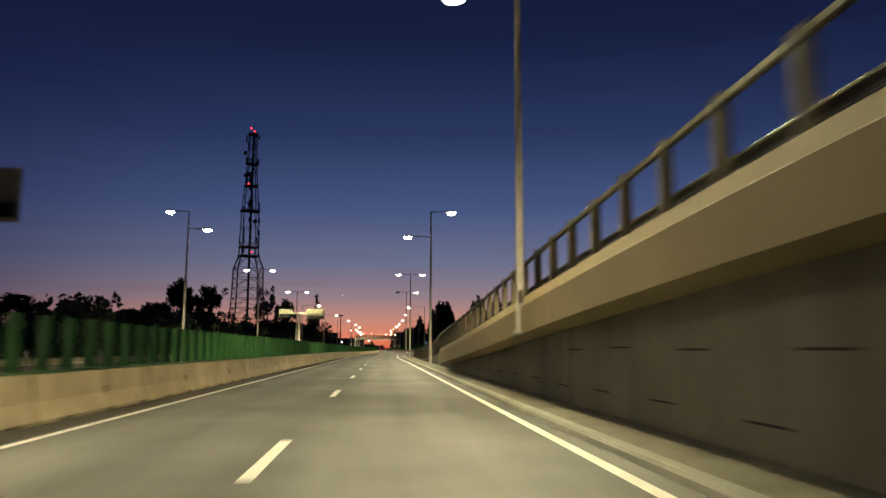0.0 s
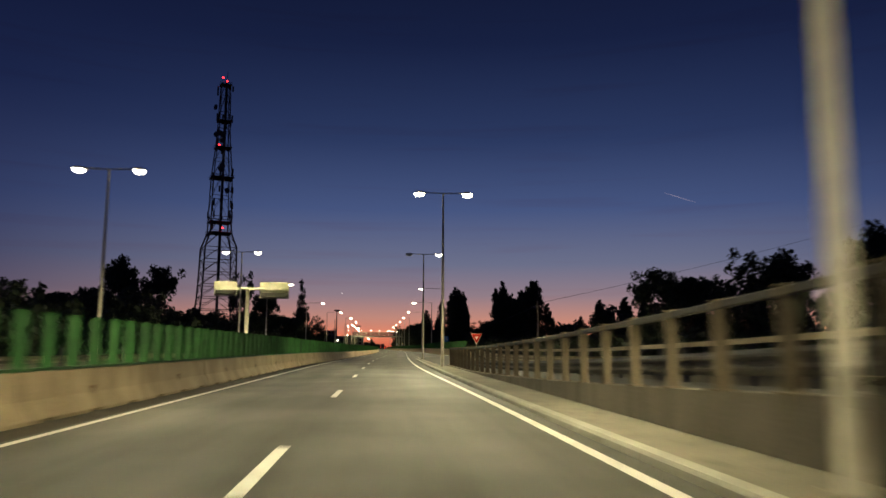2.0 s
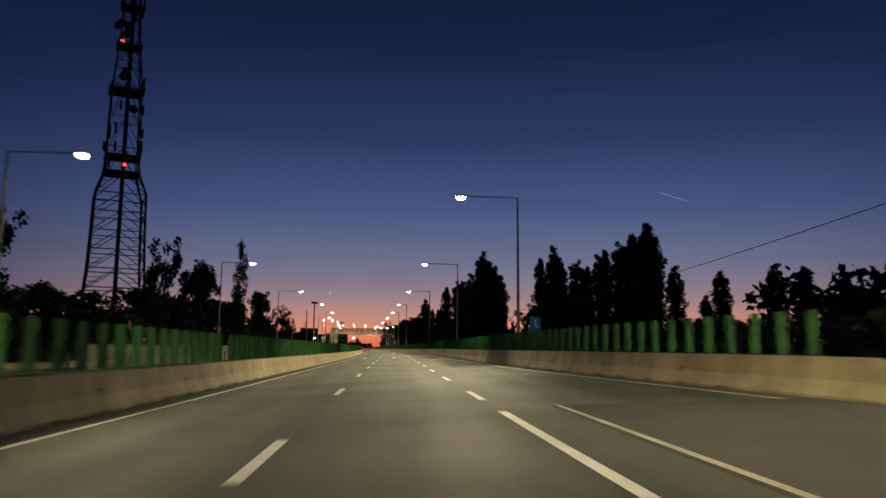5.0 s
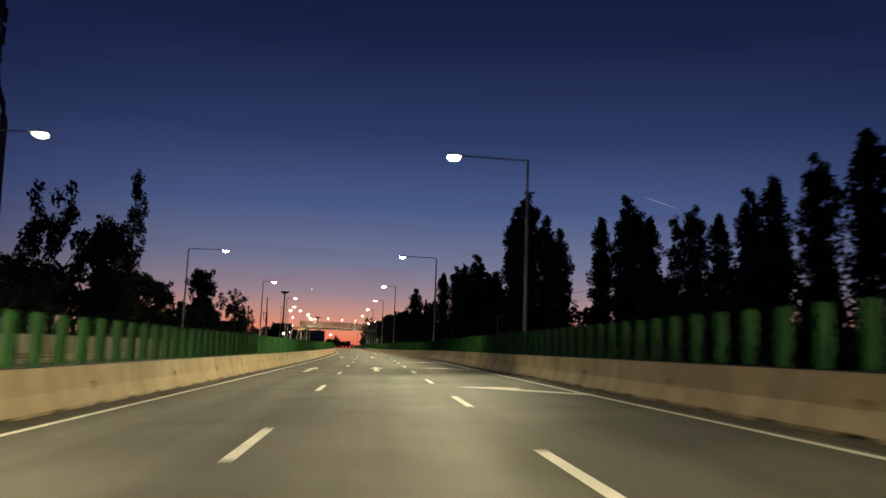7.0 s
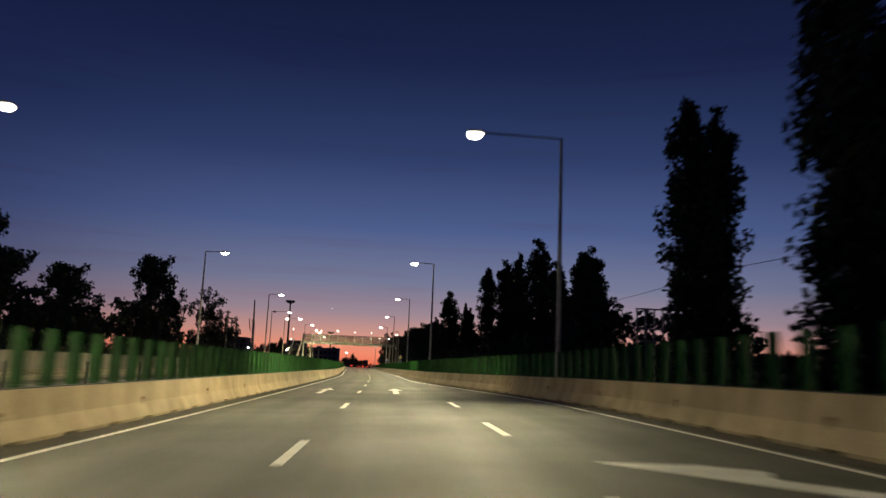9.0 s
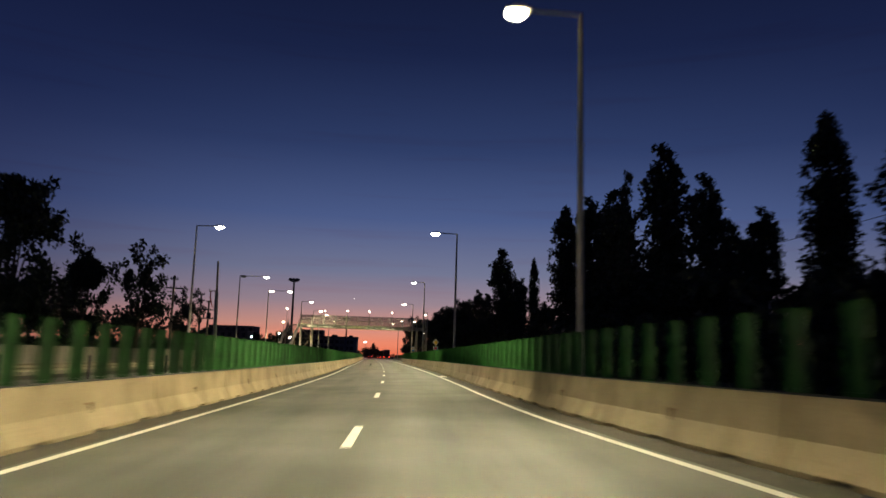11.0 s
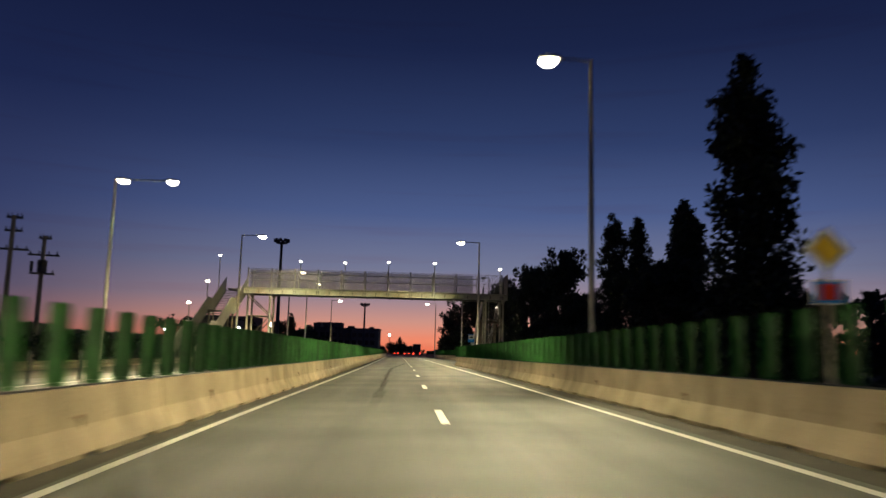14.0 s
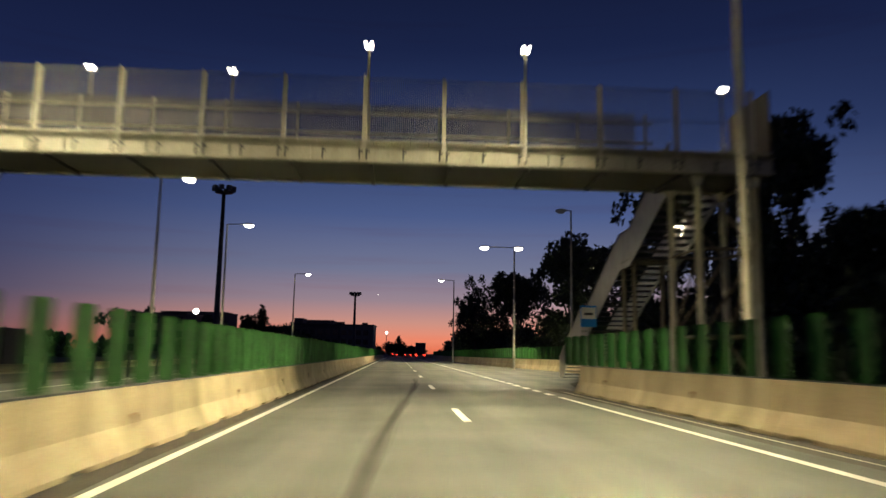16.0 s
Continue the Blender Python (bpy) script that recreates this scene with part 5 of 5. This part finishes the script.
# ---- vehicles far ahead ----
def lorry(x, y):
    t = thing("lorry", "box lorry far ahead with lit red tail lights", "lorry", at=pose(x, y, 0))
    part("body", Shape().box((0, 4, 2.35), (2.5, 8, 2.9)), DARK_STEEL, t)
    part("cab", Shape().box((0, 9.2, 1.9), (2.4, 2.2, 2.5)), DARK_STEEL, t)
    part("door_frame", Shape().box((-1.22, -0.03, 2.35), (0.08, 0.06, 2.9)).box((1.22, -0.03, 2.35), (0.08, 0.06, 2.9)).box((0, -0.03, 3.78), (2.5, 0.06, 0.08)), WHITE_STEEL, t)
    part("bumper", Shape().box((0, -0.05, 0.62), (2.4, 0.12, 0.2)), RAIL_STEEL, t)
    for dx in (-1.0, 1.0):
        part("tail_light", Shape().box((dx, -0.12, 0.85), (0.42, 0.05, 0.2)), TAIL_GLOW, t, "lit red tail light")
        for dy in (1.5, 2.8, 8.8):
            part("wheel", Shape().tube(((dx * 1.1 - 0.14, dy, 0.48), (dx * 1.1 + 0.14, dy, 0.48)), 0.48, 16), RUBBER, t)
    return t


def car(x, y):
    c = thing("car", "dark car far ahead with lit red tail lights", "car", "cars ahead", pose(x, y, 0))
    body = Shape()
    prof = [(0, 0.35), (0, 0.85), (0.25, 0.98), (0.7, 1.42), (2.3, 1.46), (3.1, 0.98), (4.2, 0.84), (4.3, 0.4)]
    for s in (-0.86, 0.86):
        pts = [(s * (0.86 if z > 1.2 else 1.0), py, z) for py, z in prof]
        body.face(*(pts if s > 0 else reversed(pts)))
    for (a, za), (b, zb) in zip(prof, prof[1:] + prof[:1]):
        k = lambda z: 0.86 * (0.86 if z > 1.2 else 1.0)
        body.face((-k(za), a, za), (k(za), a, za), (k(zb), b, zb), (-k(zb), b, zb))
    part("body", body, DARK_STEEL, c)
    part("rear_window", Shape().face((-0.62, 0.30, 1.02), (0.62, 0.30, 1.02), (0.56, 0.655, 1.36), (-0.56, 0.655, 1.36)), WINDOW, c)
    for dx in (-0.66, 0.66):
        part("tail_light", Shape().box((dx, -0.02, 0.80), (0.36, 0.05, 0.15)), TAIL_GLOW, c, "lit red tail light")
        for dy in (0.85, 3.45):
            part("wheel", Shape().tube(((dx * 1.15 - 0.1, dy, 0.32), (dx * 1.15 + 0.1, dy, 0.32)), 0.32, 14), RUBBER, c)


lorry(dash(560) + 4.7, 560)
car(dash(572) + 1.8, 572)
car(dash(604) - 1.7, 604)


# ---- low wall beyond the opposite carriageway ----
def low_wall(y0, y1):
    wall = tagged(new("low_wall"), "low grey concrete wall beyond the opposite carriageway", "wall", kind="structure")
    y = y0
    while y < y1:
        x, x2 = dash(y) - 18.2, dash(y + 4) - 18.2
        panel = part("wall_panel", WALL_PANEL, WALL_CONCRETE, wall)
        panel.matrix_basis = pose(x, y, -0.5, 0, 0, math.degrees(math.atan2(-(x2 - x), 4.0)))
        y += 4.0


WALL_PANEL = Shape().box((0, 1.99, 0.85), (0.16, 3.97, 1.7)).box((0, 1.99, 1.72), (0.22, 3.97, 0.06)).mesh("wall_panel", WALL_CONCRETE)
low_wall(170, 346)


def tall_wall(x0, y0, x1, y1, h):
    """A dark boundary wall of equal panels, with a post at each joint."""
    wall = tagged(new("wall_yard"), "tall dark boundary wall of a yard", "wall", kind="structure")
    count = round(math.hypot(x1 - x0, y1 - y0) / 3.0)
    turn = math.degrees(math.atan2(-(x1 - x0), y1 - y0))
    panel = Shape().box((0, 1.4, h / 2), (0.10, 2.8, h)).box((0, 1.4, h + 0.04), (0.20, 2.8, 0.08)).mesh("wall_panel", FACADE)
    post = Shape().box((0, 0, h / 2 + 0.04), (0.24, 0.22, h + 0.22)).mesh("wall_post", FACADE)
    for i in range(count):
        k = i / count
        at = pose(x0 + (x1 - x0) * k, y0 + (y1 - y0) * k, -0.5, 0, 0, turn)
        part("wall_post", post, FACADE, wall).matrix_basis = at
        part("wall_panel", panel, FACADE, wall).matrix_basis = at @ pose(0, 0.11, 0)


tall_wall(-29.5, 352, -30.5, 397, 3.3)
tall_wall(-31.0, 398, -31.5, 437, 3.0)


# ---- sky: an evening planet and a short vapour trail, both very far off ----
def far_point(az, el, d):
    a, e = math.radians(az), math.radians(el)
    return Vector((1 + d * math.cos(e) * math.sin(a), 190 + d * math.cos(e) * math.cos(a), 1.2 + d * math.sin(e)))


structure("evening_planet", Shape().tube([far_point(-3.26, 4.22 + k * 0.02, 4200) for k in range(3)], (1.0, 2.4, 1.0), 8), glow("planet_light", (1.0, 0.93, 0.85), 1.6), "bright evening planet low in the sky")
# the trail's own faint glow stands for sunlight falling on it
structure("vapour_trail", Shape().tube([far_point(22.3 + k * 0.26, 11.95 - k * 0.10, 4200) for k in range(10)], (0.5, 1.3, 1.9, 2.2, 2.2, 2.0, 1.8, 1.4, 1.0, 0.4), 6), glow("sunlit_vapour", (0.20, 0.185, 0.28), 1.0), "short thin vapour trail in the sky")


# ---- trees ----
def leafy(shape, rng, centre, radius, count, size, squash=1.0):
    """A clump of loose leaves about a centre."""
    for _ in range(count):
        d = Vector((rng.gauss(0, 1), rng.gauss(0, 1), rng.gauss(0, 1))).normalized() * radius * rng.random() ** 0.45
        p = Vector(centre) + Vector((d.x, d.y, d.z * squash))
        a = Vector((rng.gauss(0, 1), rng.gauss(0, 1), rng.gauss(0, 1))).normalized()
        b = a.cross(Vector((rng.gauss(0, 1), rng.gauss(0, 1), rng.gauss(0, 1)))).normalized()
        s = size * rng.uniform(0.6, 1.3)
        k = len(shape.v)
        shape.v += [tuple(p - a * s), tuple(p + b * s * 0.55), tuple(p + a * s), tuple(p - b * s * 0.55)]
        shape.f.append((k, k + 1, k + 2, k + 3))
        shape.smooth.append(False)


def poplar(seed, h=18.0, r=2.5, leaves=10500):
    """A column poplar: tapered trunk, upswept limbs, a full crown of several leaders with lobes and gaps."""
    rng = random.Random(seed)
    t = thing("poplar_tree", "tall dark column-shaped poplar tree in leaf", "tree", "poplars")
    part("trunk", Shape().tube(((0, 0, -0.3), (0.1, 0, h * 0.4), (0, 0.1, h * 0.92)), (0.32, 0.2, 0.04), 9), BARK, t)
    crown = Shape()
    spires = [(0, 0, 1.0)] + [(0.42 * r * math.cos(k * 1.5 + seed), 0.42 * r * math.sin(k * 1.5 + seed), rng.uniform(0.84, 0.97)) for k in range(4)]
    per = 36
    for k in range(leaves // per):
        n = rng.choice((0, 0, 1, 2, 3, 4))
        sx, sy, top = spires[n]
        u = rng.random() ** 0.92
        z = h * (0.08 + (top - 0.08) * u)
        full = min(1.0, 0.55 + u * 1.8) * (1.0 if u < 0.45 else max(0.25, 1 - ((u - 0.45) / 0.55) ** 4.2)) ** 0.55
        lobe = 0.80 + 0.55 * noise.noise((seed * 3.1 + n * 7.7, z * 0.42, n * 1.3))
        wide = r * 0.56 * full * lobe
        a, q = rng.uniform(0, 6.28), wide * math.sqrt(rng.random())
        lean = 1 - 0.35 * u
        leafy(crown, rng, (sx * lean + q * math.cos(a), sy * lean + q * math.sin(a), z), 0.50 + 0.28 * (1 - u), per, 0.21, 1.3)
    part("crown", crown, LEAF, t)
    for k in range(9):
        z, a = h * rng.uniform(0.12, 0.6), rng.uniform(0, 6.28)
        q = r * rng.uniform(0.3, 0.5)
        part("limb", Shape().tube(((0, 0, z), (q * 0.6 * math.cos(a), q * 0.6 * math.sin(a), z + h * 0.10), (q * math.cos(a), q * math.sin(a), z + h * 0.24)), (0.10, 0.06, 0.02), 6), BARK, t)
    return t


def broad_tree(seed, h=12.0, r=4.5, leaves=9200, open_=0.0, name="broadleaf_tree"):
    """A round-headed tree: forked limbs that carry uneven clumps of leaves."""
    rng = random.Random(seed)
    t = thing(name, "dark broadleaf tree with an uneven crown", "tree", "broadleaf trees")
    part("trunk", Shape().tube(((0, 0, -0.3), (0.15, 0.05, h * 0.25), (0.0, 0.1, h * 0.45)), (0.34, 0.26, 0.18), 9), BARK, t)
    crown = Shape()
    clumps = []
    for k in range(15):
        a, e = k * 2.4 + rng.uniform(-0.4, 0.4), rng.uniform(0.05, 1.0)
        q = r * rng.uniform(0.35, 0.85) * (1.05 - 0.5 * e)
        tip = (q * math.cos(a), q * math.sin(a), h * (0.20 + 0.72 * e))
        clumps.append(tip)
        part("limb", Shape().tube(((0, 0, h * 0.28), (tip[0] * 0.5, tip[1] * 0.5, h * 0.28 + (tip[2] - h * 0.28) * 0.6), tip), (0.14, 0.08, 0.025), 6), BARK, t)
    clumps.append((0, 0, h * 0.9))
    per = 42
    for k in range(leaves // per):
        c = rng.choice(clumps)
        w = r * 0.42
        p = (c[0] + rng.gauss(0, w * 0.5), c[1] + rng.gauss(0, w * 0.5), min(h, c[2] + rng.gauss(0, w * 0.40)))
        leafy(crown, rng, p, 0.8, per, 0.27)
    part("crown", crown, LEAF, t)
    return t


POPLARS = [poplar(11), poplar(12, r=2.9), poplar(13, r=2.2), poplar(14, r=2.4, leaves=4200)]
BROADS = [broad_tree(21), broad_tree(22, r=5.2), broad_tree(23, leaves=4400), broad_tree(24, h=12, r=3.8)]
used = set()


def plant(kind, n, x, y, h, wide=1.0, turn=None):
    """Sets a tree of a kind at a place, scaled to its height; the first use moves the model itself."""
    src = (POPLARS if kind == "p" else BROADS)[n]
    s = h / (18.0 if kind == "p" else 12.0)
    m = pose(x, y, max(-0.1, ground(x, y) - 0.15), 0, 0, (x * 37 + y * 11) % 360 if turn is None else turn) @ Matrix.Diagonal((s * wide, s * wide, s, 1))
    if (kind, n) not in used:
        used.add((kind, n))
        src.matrix_basis = m
        return src
    return copy_thing(src, m @ Matrix.Diagonal((*[1 / v for v in src.scale], 1)))


# right of the road: rows of poplars and round-headed trees
for row in (("p", 0, 17.85, 235.5, 15.9, 1.0), ("p", 1, 19.8, 235.2, 13.6, 0.95), ("p", 1, 20.1, 231.5, 11.8, 0.9), ("p", 2, 20.7, 254, 17.0, 1.0), ("p", 0, 21.8, 253, 16.2, 0.95),
            ("p", 3, 28.3, 193, 12.6, 1.2), ("p", 1, 30.2, 197, 14.2, 1.1), ("p", 0, 31.7, 201, 14.6, 1.1), ("p", 2, 31.8, 206.5, 14.6, 1.1), ("p", 1, 33.0, 197, 9.7, 1.1), ("p", 0, 31.8, 211.6, 14.3, 0.95),
            ("p", 2, 31.5, 216, 13.9, 0.95), ("p", 1, 31.6, 219.5, 13.7, 0.85), ("p", 2, 31.4, 224, 12.5, 0.95), ("p", 0, 31.2, 228, 13.9, 0.9), ("p", 3, 31.4, 232.5, 13.8, 0.95),
            ("p", 2, 31.2, 238, 14.8, 0.9), ("p", 0, 31.5, 242.5, 16.6, 0.9), ("p", 1, 31.7, 246, 18.6, 0.85), ("p", 2, 31.0, 252, 17.2, 0.9),
            ("p", 1, 28.8, 329, 21.9, 1.1), ("p", 3, 26.4, 333.5, 20.4, 0.6), ("p", 1, 30.0, 322.5, 17.5, 1.0), ("p", 0, 28.3, 340.5, 18.5, 1.15), ("p", 1, 28.3, 345, 21.0, 1.0), ("p", 2, 23.6, 349, 19.6, 1.05), ("b", 1, 26, 326, 9.0, 1.2), ("b", 0, 25, 338, 9.0, 1.2), ("p", 0, 27.4, 352.5, 21.8, 1.0), ("p", 2, 19.1, 346, 12.8, 0.6),
            ("p", 1, 29.5, 317, 12.2, 1.05), ("p", 0, 29.6, 312, 12.4, 1.1), ("p", 2, 27.4, 310, 9.8, 1.1), ("p", 0, 24.0, 285, 13.4, 1.3), ("p", 1, 26.0, 291, 12.4, 1.3), ("p", 2, 27.5, 300, 15.3, 1.1),
            ("p", 1, 18.65, 367.8, 16.9, 1.22), ("p", 0, 21.2, 384, 12.0, 1.3), ("b", 3, 18.7, 372, 5.6, 0.9), ("p", 0, 17.7, 393, 13.2, 1.0), ("p", 2, 19.0, 389.5, 12.4, 1.0), ("p", 1, 25.0, 396, 15.2, 0.95), ("p", 0, 27.2, 402, 16.6, 0.9),
            ("p", 0, 53, 227, 12.6, 1.3), ("p", 1, 56, 217, 12.6, 1.3), ("p", 2, 61, 218, 12.4, 1.4), ("p", 1, 45, 215, 8.0, 1.3), ("p", 2, 40, 222, 8.0, 1.3),
            ("b", 0, 19.5, 100.5, 6.8, 0.72), ("b", 1, 27.0, 113, 7.2, 1.0), ("b", 3, 31.0, 104, 8.6, 0.9), ("b", 2, 25.4, 99, 8.0, 0.9), ("b", 3, 37.0, 101, 10.4, 0.8), ("b", 1, 43.6, 151, 8.4, 1.0), ("b", 3, 30.4, 151, 6.2, 0.9), ("b", 0, 61.7, 180, 12.0, 0.75), ("b", 2, 23.2, 122, 4.2, 0.5),
            ("b", 1, 47, 139, 8.5, 1.0), ("b", 1, 31, 152, 5.2, 1.0),
            ("b", 3, 21.9, 353, 8.0, 0.66), ("b", 0, 17.2, 412, 12.6, 0.75), ("b", 1, 15.4, 424, 12.0, 0.7), ("b", 2, 18.8, 424, 13.4, 0.9), ("b", 1, 18.9, 409, 7.6, 0.7), ("b", 1, 22.5, 402, 9.4, 1.0), ("b", 3, 15.0, 452, 13.0, 1.0), ("b", 0, 14.0, 430, 9.0, 1.0), ("b", 2, 8.6, 500, 13.8, 0.75), ("b", 1, 12.5, 475, 11.5, 1.0), ("b", 0, 10.5, 530, 11.0, 1.0),
            ("b", 1, 18, 380, 7.5, 1.0), ("b", 0, 21, 366, 4.2, 1.0), ("b", 1, 24, 310, 7.0, 1.1), ("b", 0, 21.8, 275, 7.2, 1.0), ("b", 1, 25, 225, 7.0, 1.2), ("b", 3, 24, 205, 6.5, 1.2)):
    plant(*row)
# left of the road
for row in (("b", 3, -58, 215, 20.0, 0.75), ("b", 0, -52, 224, 19.0, 0.8), ("b", 1, -66, 225, 14.0, 1.0), ("b", 2, -44, 283, 23.5, 0.7), ("b", 3, -37, 286, 19.0, 0.7), ("p", 3, -22.2, 248.7, 19.0, 0.72),
            ("b", 0, -30.4, 327, 15.8, 0.75), ("b", 2, -26.7, 348, 13.2, 0.8), ("b", 1, -35, 290, 11.0, 0.9), ("b", 0, -32, 300, 11.0, 0.9), ("b", 2, -26.4, 367, 9.8, 0.8), ("b", 3, -34.5, 352, 12.6, 0.75), 
            ("b", 1, -26, 262, 9.0, 1.0), ("b", 0, -30, 240, 8.5, 1.0), ("b", 3, -33, 180, 7.5, 1.1), ("b", 1, -40, 168, 9.0, 1.1), ("b", 0, -45, 150, 8.0, 1.2), ("b", 2, -42, 135, 8.4, 1.1), ("b", 1, -40, 118, 7.0, 1.2),
            ("b", 0, -48, 100, 8.0, 1.2), ("b", 3, -36, 205, 7.8, 1.2), ("b", 1, -30, 222, 8.5, 1.1), ("b", 0, -27, 310, 8.0, 1.1), ("b", 1, -55, 182, 10.0, 1.2), ("b", 3, -70, 175, 11.0, 1.2),
            ("p", 1, -39.3, 560, 12.3, 1.1), ("b", 0, -43, 562, 9.8, 0.8), ("p", 1, -9.8, 700, 8.7, 1.5), ("b", 3, -21, 690, 3.8, 1.2), ("b", 1, -4.2, 692, 4.2, 1.1)):
    plant(*row)


def thicket(name, label, spots, seed, count, leaf=0.34):
    """Low scrub: one loose mass of leaves."""
    rng = random.Random(seed)
    sh = Shape()
    for x, y, h, w in spots:
        for _ in range(count):
            z = h * rng.random() ** 0.9
            leafy(sh, rng, (x + rng.gauss(0, w * 0.45), y + rng.uniform(-w, w), z), leaf * 2.2, 26, leaf)
    tagged(part(name, sh, LEAF), label, "scrub", kind="stuff")


thicket("scrub_verge", "dark scrub and low trees behind the verge barrier", [(19 + 7 * ((k * 7) % 3) / 2, 138 + 7 * k, 1.9 + 0.2 * (k % 3) if k < 9 or 12 <= k <= 18 else 3.4 + (k * 5 % 4) * 0.8, 4.5) for k in range(46)], 31, 60, 0.27)
thicket("scrub_field", "dark scrub and low trees beyond the opposite carriageway", [(-28 - 8 * ((k * 5) % 4) / 3, 70 + 8 * k, 4.0 + (k * 3 % 5) * 0.8 if k < 33 else 1.6, 5.0) for k in range(44)], 32, 46)
thicket("scrub_ramp", "dark scrub beyond the side ramp", [(17 + 9 * ((k * 5) % 4) / 3, 8 + 7 * k, max(1.5, 4.6 - k * 0.28) + (k * 3 % 4) * 0.2, 4.5) for k in range(20)], 33, 42)
far = [(sx * (55 + 30 * ((k * 7) % 5)), 130 + 14 * k, 6.5 + (k * 5 % 7) * 1.0 if sx > 0 or k < 17 else 2.2, 9.0) for k in range(34) for sx in (-1, 1)]
thicket("scrub_bank", "low dark scrub at the foot of the poplars", [(25 + 9 * ((k * 5) % 4) / 3, 140 + 6 * k, 2.4 + 0.4 * (k % 3), 4.5) for k in range(50)] + [(15.5 + 5 * ((k * 5) % 4) / 3, 398 + 5.5 * k, 3.0 + 0.5 * (k % 4), 4.0) for k in range(16)], 35, 40)
far += [(sx * (26 + 14 * ((k * 3) % 4)) - 8, 560 + 16 * k, 6.0 + (k * 5 % 6), 8.0) for k in range(20) for sx in (-1, 1)]
far += [(-11, 716, 5.0, 6), (-24, 732, 4.0, 7), (-6, 696, 3.0, 5)]
thicket("far_woods", "far dark belt of trees along the horizon", far, 34, 46, 0.75)
